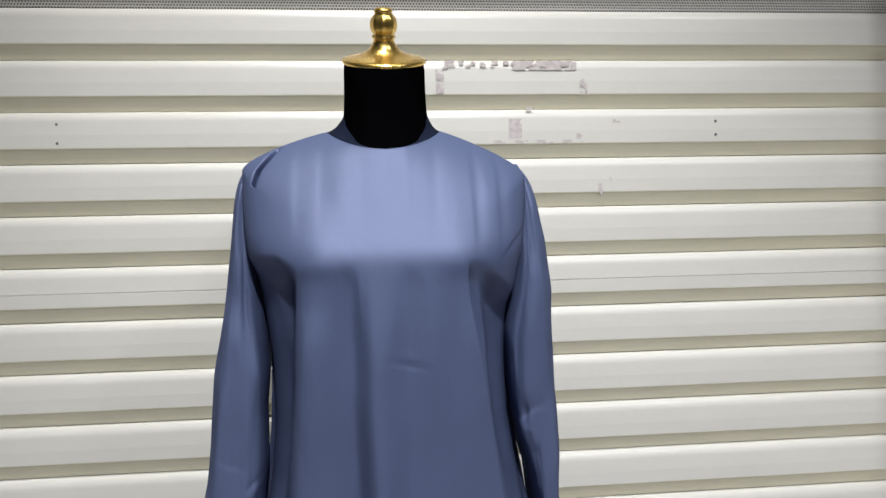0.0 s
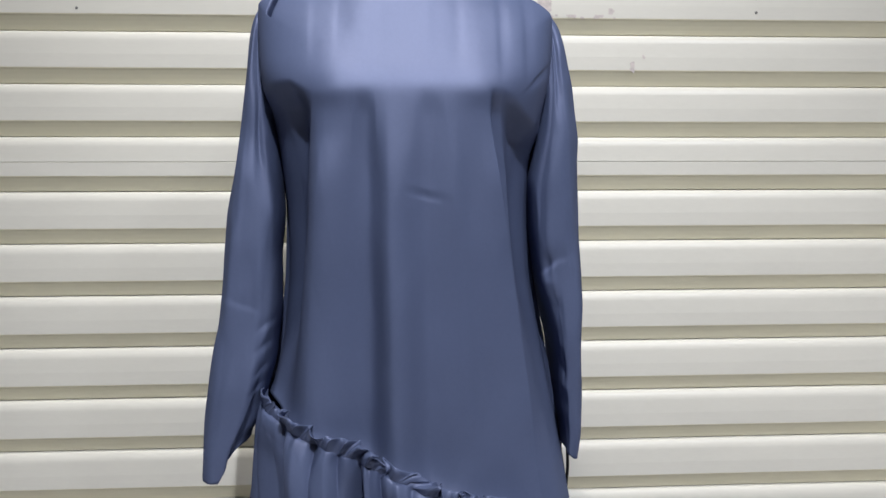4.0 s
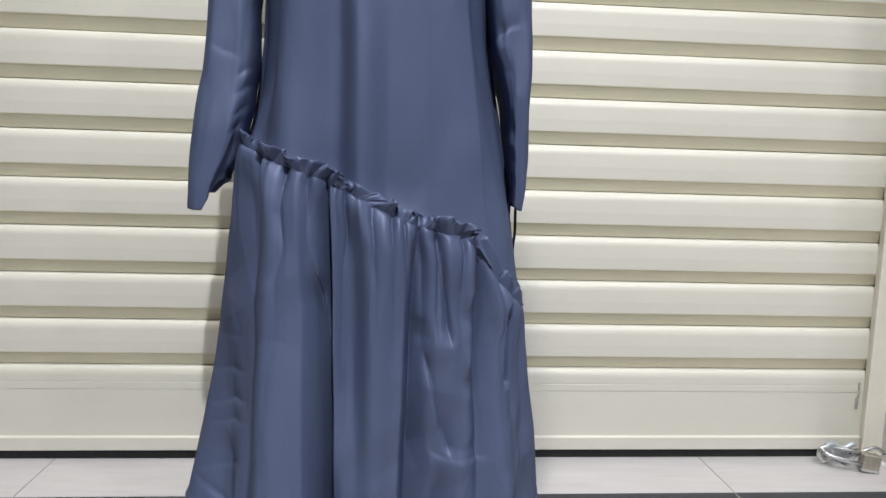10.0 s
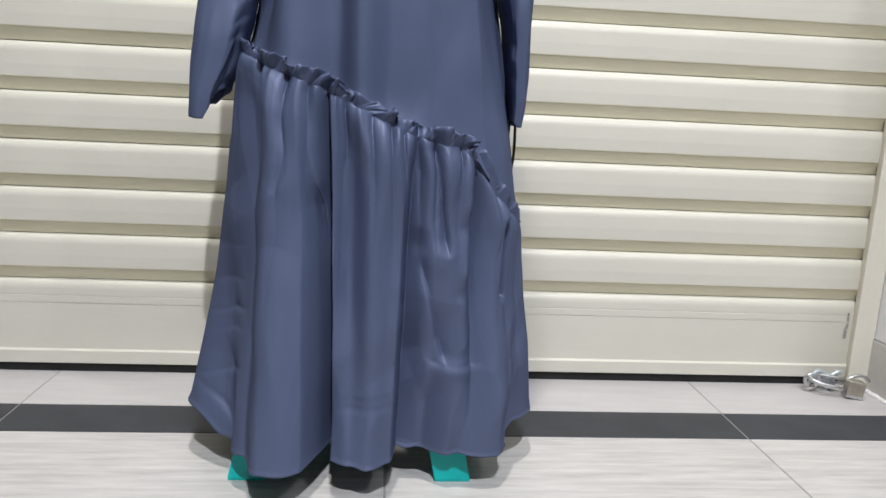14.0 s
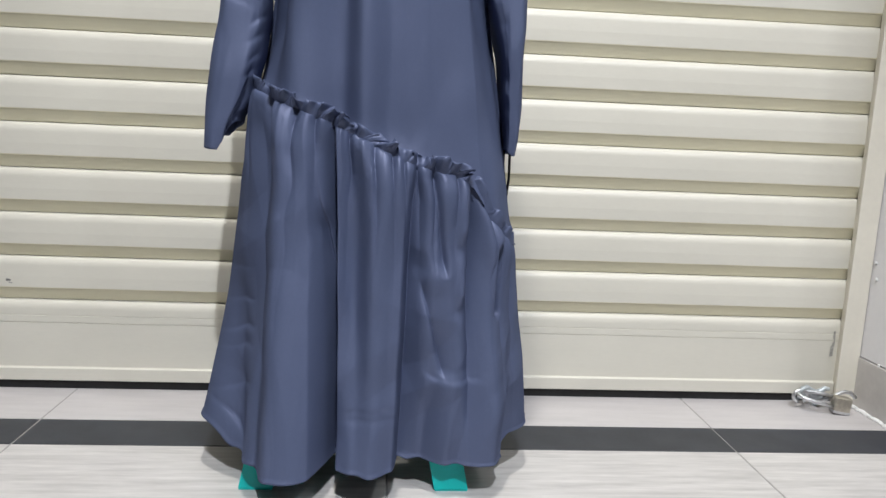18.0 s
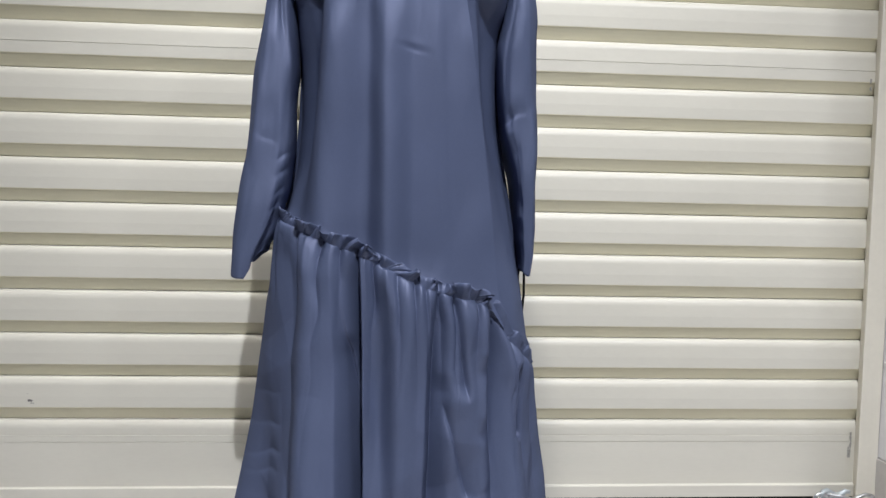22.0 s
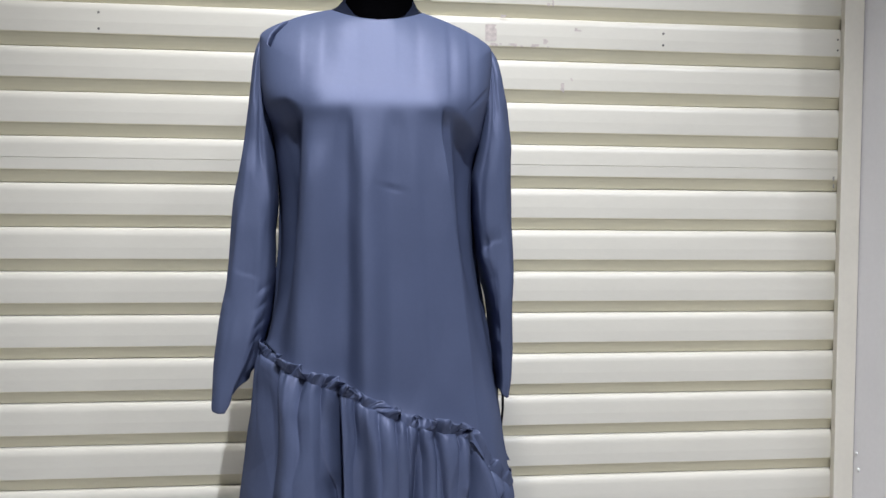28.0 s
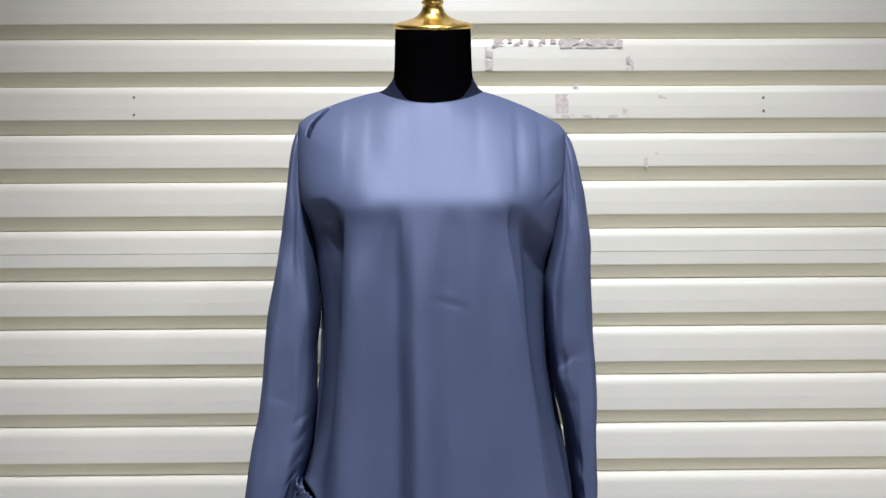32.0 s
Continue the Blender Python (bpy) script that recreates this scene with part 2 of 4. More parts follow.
def lathe(profile, centre, sides=64):
    verts = [(centre[0] + r * math.cos(k * 2 * math.pi / sides), centre[1] + r * math.sin(k * 2 * math.pi / sides), z)
             for r, z in profile for k in range(sides)]
    return verts, grid_faces(len(profile), sides)


def structure(name, me, label, category):
    return tagged(part(name, me), label, category, kind="structure")


# ---- shutter ----
PITCH, SHUT_L, SHUT_R = 0.0830, -1.52, 0.965
TOP_BAR, SEAM_EXTRA = 0.174, 0.0038


def slat_profile(h):
    """Front line of one slat of height h, from its top edge down: (y, z)."""
    roll = [(0.0125 * (1 - math.sin(a)), -0.0175 * (1 - math.cos(a))) for a in np.linspace(0, math.pi / 2, 11)]
    return [(0.018, -0.0004)] + roll + [(-0.0006, -h * 0.45), (0.0, -h + 0.0248), (0.0004, -h + 0.0236), (0.0012, -h + 0.0225), (0.0024, -h + 0.0214), (0.0058, -h + 0.0150), (0.0088, -h + 0.0080),
                                        (0.0108, -h + 0.0022), (0.0116, -h + 0.0010), (0.018, -h + 0.0006)]


def slat_mesh(name, h, mat, groove=None):
    pr = slat_profile(h)
    if groove:
        pr = pr[:13] + [(-0.0006, -groove + 0.0010), (0.0005, -groove + 0.0005), (0.0005, -groove - 0.0005), (-0.0006, -groove - 0.0010)] + pr[13:]
    prof = pr + [(0.032, -h + 0.0002), (0.032, -0.0005)]
    n = len(prof)
    cuts = 26
    verts = []
    for i in range(cuts):
        x = SHUT_L + (SHUT_R - SHUT_L) * i / (cuts - 1)
        wob = 0.0005 * math.sin(x * 5.1) + 0.0003 * math.sin(x * 13.7 + 1)
        verts += [(x, y + wob, z) for y, z in prof]
    faces = []
    for i in range(cuts - 1):
        for k in range(n):
            a, b = i * n + k, i * n + (k + 1) % n
            faces.append((a, a + n, b + n, b))
    faces += [tuple(range(n)), tuple(range((cuts - 1) * n, cuts * n))[::-1]]
    # the second slot is the groove, in the cream tinted for bounced light
    low = 17 if groove else 13
    slots = [int(low <= k < n - 2) for i in range(cuts - 1) for k in range(n)] + [0, 0]
    return mesh_of(name, verts, faces, [mat, mat if mat is PERFORATED else RECESS_BOUNCE], False, slots)


shutter = tagged(new("roller_shutter"), "closed cream-painted metal roller shutter with ribbed slats", "shutter", kind="structure")
shutter.location = (0, 0, 0)
SLAT = slat_mesh("slat", PITCH, SHUTTER)
SLAT_SEAM = slat_mesh("seam_slat", PITCH + SEAM_EXTRA, SHUTTER, groove=0.0408)
SLAT_HOLES = slat_mesh("perforated_slat", PITCH, PERFORATED)


def level(k):
    return TOP_BAR + (14 - k) * PITCH + (SEAM_EXTRA if k <= 5 else 0)


for k in range(-20, 14):
    me = SLAT_HOLES if -4 <= k < 0 else SLAT_SEAM if k == 5 else SLAT
    ob = part("slat", me, shutter, "slat pierced with rows of small holes" if -4 <= k < 0 else "")
    ob.location = (0, 0.0006 * math.sin(k * 2.3), level(k))

bar = [(0.018, 0.174)] + [(0.0125 * (1 - math.sin(a)), 0.174 - 0.0175 * (1 - math.cos(a))) for a in np.linspace(0, math.pi / 2, 11)] + [ (0.0, 0.1458), (0.0007, 0.1454), (0.0007, 0.1444), (-0.0004, 0.1438), (-0.0004, 0.1318), (0.0007, 0.1312), (0.0007, 0.1302), (0.0, 0.1298), (0.0, 0.0445), (-0.0015, 0.0430), (-0.0052, 0.0424),
       (-0.0060, 0.0412), (-0.0060, 0.0190), (-0.005, 0.0178), (0.020, 0.0178)]
verts = [(x, y, z) for x in np.linspace(SHUT_L, SHUT_R - 0.012, 12) for y, z in bar]
n = len(bar)
faces = [(i * n + k, (i + 1) * n + k, (i + 1) * n + (k + 1) % n, i * n + (k + 1) % n) for i in range(11) for k in range(n)]
faces += [tuple(range(n)), tuple(range(11 * n, 12 * n))[::-1]]
part("bottom_bar", mesh_of("bottom_bar", verts, faces, SHUTTER), shutter, "tall cream bottom rail with a projecting lip")
# added strip: the darkness of the gap above the floor is its black colour
part("gap_strip", block("gap_strip", (SHUT_L, 0.002, 0.0), (SHUT_R - 0.01, 0.018, 0.0175), GAP_SHADE), shutter, "black strip painted as the shade in the gap under the shutter")


def screw(x, z, y=-0.0012, r=0.0026):
    bm = bmesh.new()
    bmesh.ops.create_cone(bm, cap_ends=True, segments=12, radius1=r, radius2=r * 0.7, depth=0.0016, matrix=Matrix.Translation((x, y, z)) @ Matrix.Rotation(radians(90), 4, "X"))
    return part("screw", from_bm("screw", bm, INK), shutter, "small dark screw head")


for x, z in ((-0.5195, 1.1535), (-0.5195, 1.1235), (0.566, 1.150), (0.566, 1.127), (0.938, 1.150), (0.938, 1.128)):
    screw(x, z)

# guide rails
rail_r = tagged(new("guide_rail"), "cream steel guide channel fixed beside the shutter", "rail", kind="structure")
part("face", block("face", (0.9375, -0.0235, 0.0), (0.9795, -0.0200, 3.06), RAIL, 0.0012), rail_r)
part("flange", block("flange", (0.9445, -0.0198, 0.0), (0.9480, 0.0, 3.06), RAIL), rail_r)
part("back_plate", block("back_plate", (0.966, -0.0198, 0.0), (0.9795, 0.034, 3.06), RAIL), rail_r)
rail_l = tagged(new("guide_rail"), "cream steel guide channel fixed beside the shutter", "rail", kind="structure")
part("face", block("face", (-1.545, -0.0235, 0.0), (-1.490, -0.0200, 3.06), RAIL, 0.0012), rail_l)
part("flange", block("flange", (-1.4935, -0.0198, 0.0), (-1.490, 0.0, 3.06), RAIL), rail_l)

# ---- room shell ----
structure("wall_north", block("wall_north", (-3.0, 0.036, -0.05), (3.0, 0.15, 3.1), WALL), "plain wall behind the roller shutter", "wall")
pillar = structure("wall_east", block("wall_east", (0.981, -0.36, 0.106), (1.20, 0.035, 3.1), WALL), "bluish-white painted side wall next to the shutter rail", "wall")
structure("wall_west", block("wall_west", (-3.1, -5.5, -0.05), (-3.0, 0.03, 3.1), FAR_WALL), "plain grey wall closing the corridor", "wall")
structure("wall_far_east", block("wall_far_east", (3.0, -5.5, -0.05), (3.1, 0.03, 3.1), FAR_WALL), "plain grey wall closing the corridor", "wall")
structure("wall_south", block("wall_south", (-3.1, -5.6, -0.05), (3.1, -5.5, 3.1), FAR_WALL), "plain grey wall behind the corridor", "wall")
structure("ceiling", block("ceiling", (-3.1, -5.6, 3.1005), (3.1, 0.15, 3.2), CEILING), "plain white ceiling of the corridor", "ceiling")
skirting = tagged(new("baseboard"), "grey tile skirting along the side wall", "skirting", kind="structure")
for y0 in (-0.358, -0.178):
    part("skirting_tile", block("skirting_tile", (0.977, y0, 0.001), (1.199, y0 + 0.1775 + (0.028 if y0 > -0.2 else 0), 0.1035), SKIRT_TILE, 0.001), skirting)
bm = bmesh.new()
rng = random.Random(5)
for i in range(44):
    y = -0.024 - 0.0075 * i
    bmesh.ops.create_icosphere(bm, subdivisions=1, radius=0.0042 + 0.003 * rng.random(),
                               matrix=Matrix.Translation((0.975 - 0.003 * rng.random(), y, 0.0015)) @ Matrix.Diagonal((1.3, 1.4, 0.6, 1)))
structure("trim", from_bm("trim", bm, CAULK, True), "uneven bead of white caulk along the wall foot", "caulk")
bm = bmesh.new()
for z, y in ((0.268, -0.040), (0.300, -0.032), (0.105, -0.082)):
    bmesh.ops.create_icosphere(bm, subdivisions=1, radius=0.004, matrix=Matrix.Translation((0.979, y, z)) @ Matrix.Diagonal((0.5, 1.2, 1.3, 1)))
structure("trim", from_bm("trim", bm, CAULK, True), "dabs of white plaster on the side wall", "plaster")

# ---- things: mannequin, dress and stool ----
CX, CY = -0.006, -0.245
profile = [(0.001, 0.455), (0.11, 0.456), (0.125, 0.50), (0.120, 0.58), (0.098, 0.72), (0.102, 0.82), (0.108, 0.92), (0.102, 0.99), (0.090, 1.035), (0.070, 1.066), (0.060, 1.090), (0.0555, 1.115),
           (0.0542, 1.130), (0.0535, 1.145), (0.0532, 1.158), (0.0530, 1.170), (0.0529, 1.182), (0.0520, 1.1918)]
cap = [(0.0520, 1.1918), (0.0530, 1.1920), (0.0545, 1.1932), (0.0550, 1.1950), (0.0545, 1.1970), (0.0520, 1.1984), (0.0440, 1.2004), (0.0350, 1.2024), (0.0270, 1.2050), (0.0205, 1.2090), (0.0165, 1.2135), (0.0142, 1.2185), (0.0130, 1.2230), (0.0150, 1.2245), (0.0150, 1.2265),
       (0.0128, 1.2282), (0.0145, 1.2305), (0.0163, 1.2345), (0.0170, 1.2395), (0.0166, 1.2445), (0.0148, 1.2495), (0.0122, 1.2530), (0.0108, 1.2545), (0.0118, 1.2562), (0.0116, 1.2590),
       (0.0092, 1.2612), (0.0001, 1.2618)]


def smooth01(f):
    f = min(1.0, max(0.0, f))
    return f * f * (3 - 2 * f)


v1, f1 = lathe(profile, (CX, CY))
v2, f2 = lathe(cap, (CX, CY))
v1 = [(x if z > 1.06 else CX + (x - CX) * 1.15, y if z > 1.06 else CY + (y - CY) * 0.85, z) for x, y, z in v1]
v2 = [(CX + (x - CX) * (1 + (0.035 * math.cos(8 * math.atan2(y - CY, x - CX)) if 1.224 < z < 1.25 else 0)), CY + (y - CY) * (1 + (0.035 * math.cos(8 * math.atan2(y - CY, x - CX)) if 1.224 < z < 1.25 else 0)), z) for x, y, z in v2]
# the neck is cut on a slant, and its cap and finial lean forward with it
SLANT = radians(22)
v1 = [(x, y, z + (y - CY) * math.tan(SLANT) * smooth01((z - 1.11) / 0.0818)) for x, y, z in v1]
lean = Matrix.Translation((CX, CY, 1.1918)) @ Matrix.Rotation(SLANT, 4, "X") @ Matrix.Translation((-CX, -CY, -1.1918))
v2 = [tuple(lean @ Vector(v)) for v in v2]
off = len(v1)
me = mesh_of("mannequin", v1 + v2, f1 + [tuple(i + off for i in f) for f in f2], [VELVET, GOLD], True, [0] * len(f1) + [1] * len(f2))
tagged(part("mannequin", me), "black velvet dress form with a gold finial on its neck", "mannequin")

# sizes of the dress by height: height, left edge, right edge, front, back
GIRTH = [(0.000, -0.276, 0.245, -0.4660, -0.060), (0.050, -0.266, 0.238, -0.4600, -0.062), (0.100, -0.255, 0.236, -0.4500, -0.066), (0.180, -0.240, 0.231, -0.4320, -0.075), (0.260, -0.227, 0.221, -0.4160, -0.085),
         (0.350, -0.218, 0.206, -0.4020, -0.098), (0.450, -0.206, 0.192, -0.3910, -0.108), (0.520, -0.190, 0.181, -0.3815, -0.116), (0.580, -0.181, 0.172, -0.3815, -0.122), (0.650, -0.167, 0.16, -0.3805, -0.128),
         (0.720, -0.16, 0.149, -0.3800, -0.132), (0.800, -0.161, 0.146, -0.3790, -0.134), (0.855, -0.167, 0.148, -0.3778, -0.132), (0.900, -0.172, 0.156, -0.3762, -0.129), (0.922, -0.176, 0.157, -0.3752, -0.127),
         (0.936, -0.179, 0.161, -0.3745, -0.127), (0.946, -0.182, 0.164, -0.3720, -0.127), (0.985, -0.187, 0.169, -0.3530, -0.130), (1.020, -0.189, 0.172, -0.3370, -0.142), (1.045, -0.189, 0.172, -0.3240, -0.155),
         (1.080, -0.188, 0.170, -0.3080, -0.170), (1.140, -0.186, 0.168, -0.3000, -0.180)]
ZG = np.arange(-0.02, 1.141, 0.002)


def soften(a, sigma):
    w = int(sigma * 4)
    k = np.exp(-0.5 * (np.arange(-w, w + 1) / sigma) ** 2)
    return np.convolve(np.pad(a, w, mode="edge"), k / k.sum(), mode="valid")


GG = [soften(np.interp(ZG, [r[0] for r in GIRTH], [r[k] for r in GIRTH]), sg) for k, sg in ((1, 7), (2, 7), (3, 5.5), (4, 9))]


def step(f):
    f = np.clip(f, 0.0, 1.0)
    return f * f * (3 - 2 * f)


def mixed(a, b, f):
    return a + (b - a) * f


def bell(x, at, wl, wr=None):
    d = x - at
    return np.exp(-(d / np.where(d < 0, wl, wr or wl)) ** 2)


LATTICE = np.random.RandomState(11).rand(4096) * 2 - 1


def rough(x, y, seed=0):
    """Smooth noise between -1 and 1 over a plane."""
    x, y = np.broadcast_arrays(np.asarray(x, float) + 500.3, np.asarray(y, float) + 500.7)
    i, j = np.floor(x).astype(int), np.floor(y).astype(int)
    u, v = step(x - i), step(y - j)
    at = lambda a, b: LATTICE[(a * 131 + b * 757 + seed * 1013 + (a * b) % 97) % 4096]
    return mixed(mixed(at(i, j), at(i + 1, j), u), mixed(at(i, j + 1), at(i + 1, j + 1), u), v)


def facets(x, z, seed):
    """Crumpled cloth: flat patches that meet in soft creases."""
    out = 0.0
    rs = random.Random(seed)
    for k in range(6):
        a = rs.uniform(-0.9, 0.9) if k % 2 else rs.uniform(-0.35, 0.35)
        f = rs.uniform(16, 42)
        p = f * (x * math.cos(a) + z * 0.55 * math.sin(a)) + rs.uniform(0, 9) + 1.6 * rough(x * 9, z * 6, seed + k)
        out = out + (np.abs((p % 2.0) - 1.0) - 0.5) / f
    return out


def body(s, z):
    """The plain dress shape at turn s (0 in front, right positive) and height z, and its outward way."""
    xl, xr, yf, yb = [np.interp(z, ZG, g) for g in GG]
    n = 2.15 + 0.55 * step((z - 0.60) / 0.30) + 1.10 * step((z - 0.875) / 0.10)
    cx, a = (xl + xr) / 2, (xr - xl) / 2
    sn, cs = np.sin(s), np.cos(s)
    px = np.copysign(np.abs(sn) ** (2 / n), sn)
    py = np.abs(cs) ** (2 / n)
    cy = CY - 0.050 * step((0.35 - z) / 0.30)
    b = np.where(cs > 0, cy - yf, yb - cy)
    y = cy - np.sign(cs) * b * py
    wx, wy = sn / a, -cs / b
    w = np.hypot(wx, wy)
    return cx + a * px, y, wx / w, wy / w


def draped(x, f, keys):
    """Depth of hanging folds: keys of (place at the top, place at the bottom, depth at the top, half way and at the bottom, crisp)."""
    xs = [mixed(k[0], k[1], f) for k in keys]
    ds = [mixed(mixed(k[2], k[3], np.minimum(f * 2, 1)), k[4], np.maximum(f * 2 - 1, 0)) for k in keys]
    out = np.where(x < xs[0], ds[0], ds[-1])
    for i in range(len(keys) - 1):
        t = np.clip((x - xs[i]) / np.maximum(xs[i + 1] - xs[i], 1e-4), 0, 1)
        rise = ds[i + 1] - ds[i]
        m0, m1 = 1.2 * keys[i][5] * rise, 1.2 * keys[i + 1][5] * rise
        h = ds[i] + rise * t * t * (3 - 2 * t) + m0 * t * (1 - t) ** 2 - m1 * t * t * (1 - t)
        out = np.where((x >= xs[i]) & (x < xs[i + 1]), h, out)
    return out


SEAM_X = (-0.25, -0.185, -0.139, -0.109, -0.060, -0.026, 0.030, 0.073, 0.097, 0.123, 0.144, 0.164, 0.182, 0.25)
SEAM_Z = (0.600, 0.585, 0.562, 0.550, 0.532, 0.514, 0.487, 0.471, 0.468, 0.449, 0.409, 0.386, 0.366, 0.335)


def seam_height(s):
    s = np.asarray(s, float)
    z = np.full(s.shape, 0.48)
    for i in range(3):
        z = np.interp(body(s, z)[0], SEAM_X, SEAM_Z)
    f = np.where(s > 0, s - math.pi / 2, s + 1.5 * math.pi) / math.pi
    return np.where(np.abs(s) <= math.pi / 2, z, 0.366 + (0.583 - 0.366) * f)


BODICE_FOLDS = [(-0.172, -0.215, -0.010, -0.006, 0.002, 0), (-0.142, -0.172, -0.026, -0.024, 0.000, 0), (-0.097, -0.120, 0.012, 0.016, 0.018, 0.1), (-0.054, -0.057, -0.003, -0.013, -0.019, 0),
                (-0.030, -0.022, 0.006, 0.010, 0.010, 0), (0.014, 0.016, -0.002, -0.006, -0.008, 0), (0.048, 0.072, 0.002, 0.000, -0.004, 0), (0.079, 0.131, 0.010, 0.013, 0.016, 0.8), (0.087, 0.138, -0.012, -0.006, -0.004, 0.3), (0.098, 0.147, -0.008, -0.006, -0.008, 0.8),
                (0.123, 0.172, -0.026, -0.022, -0.002, 0), (0.152, 0.200, -0.012, -0.004, 0.002, 0)]
SKIRT_FOLDS = [(-0.195, -0.262, 0.000, -0.004, -0.020, 0), (-0.172, -0.229, 0.004, -0.002, -0.040, 0), (-0.151, -0.164, -0.006, -0.006, -0.008, 0.3), (-0.118, -0.128, 0.018, 0.026, 0.036, 0), (-0.093, -0.083, 0.012, 0.012, 0.012, 0.6), (-0.0615, -0.0600, -0.024, -0.048, -0.078, 0.8),
               (-0.054, -0.050, 0.000, 0.004, -0.024, 0.6), (-0.032, -0.026, -0.012, -0.014, -0.012, 0), (-0.006, 0.000, 0.012, 0.012, -0.002, 0), (0.035, 0.030, 0.002, 0.006, -0.018, 0.3), (0.047, 0.046, -0.018, -0.034, -0.068, 0.9), (0.078, 0.084, 0.008, 0.002, -0.058, 0.4),
               (0.104, 0.120, 0.014, 0.014, -0.026, 0), (0.125, 0.146, -0.018, -0.018, -0.014, 0.9), (0.149, 0.178, 0.010, 0.012, -0.002, 0), (0.178, 0.198, 0.000, 0.000, -0.020, 0.5), (0.200, 0.212, -0.004, -0.008, -0.050, 0)]
# slight pleats falling from the neckline: place, lower end, depth, widths to either side
PLEATS = [(-0.122, 0.96, 0.0030, 0.012, 0.004), (-0.086, 0.985, -0.0022, 0.003, 0.008), (-0.060, 0.975, 0.0022, 0.009, 0.006), (-0.038, 0.955, -0.0014, 0.004, 0.006), (-0.008, 1.01, -0.0014, 0.003, 0.005), (0.016, 0.985, 0.0020, 0.008, 0.004),
          (0.050, 0.965, -0.0022, 0.006, 0.004), (0.070, 0.955, 0.0016, 0.010, 0.008), (0.099, 0.952, -0.0042, 0.003, 0.006), (0.114, 0.950, 0.0020, 0.006, 0.010), (0.130, 0.945, -0.0046, 0.003, 0.006), (0.146, 0.95, 0.0016, 0.006, 0.008)]


def bodice_offset(s, x, z):
    front = step(np.cos(s) * 2 + 0.2)
    f = np.clip((0.93 - z) / 0.44, 0, 1.1)
    # the light lobe beside the right armhole hangs lower than the bust line
    edge = np.interp(x, (-0.14, -0.12, 0.100, 0.140, 0.160), (0.948, 0.938, 0.938, 0.905, 0.900))
    d = draped(x, f, BODICE_FOLDS)
    d = d * np.where(d > 0, step((edge + 0.01 - z) / 0.13), step((edge - z) / 0.034)) * front
    d = d + front * bell(z, 0.934, 0.016, 0.05) * (0.004 * bell(x, -0.090, 0.030) + 0.004 * bell(x, 0.080, 0.030))
    d = d - 0.0007 * np.exp(-((x - 0.010) / 0.018) ** 2) * (bell(z, 0.8165 - 0.22 * x, 0.0022, 0.007) - 0.8 * bell(z, 0.826 - 0.22 * x, 0.004, 0.008))
    d = d - front * 0.0020 * bell(x, 0.140 + (z - 0.95) * 0.9, 0.002, 0.006) * bell(z, 0.955, 0.016)
    d = d + np.where(np.cos(s) < -0.1, 0.008 * step((0.95 - z) / 0.3) * np.cos(11 * s), 0.0)
    low = step((0.95 - z) / 0.1)
    return d + 0.0016 * rough(x * 14, z * 6, 3) * (0.4 + 0.6 * low) + 0.030 * facets(x * 0.8, z * 0.6, 4) * low * front


GATHERS = np.array([-0.30, -0.232, -0.196, -0.167, -0.139, -0.104, -0.083, -0.061, -0.038, -0.004, 0.018, 0.033, 0.052, 0.071, 0.097, 0.122, 0.147, 0.166, 0.190, 0.22, 0.30])


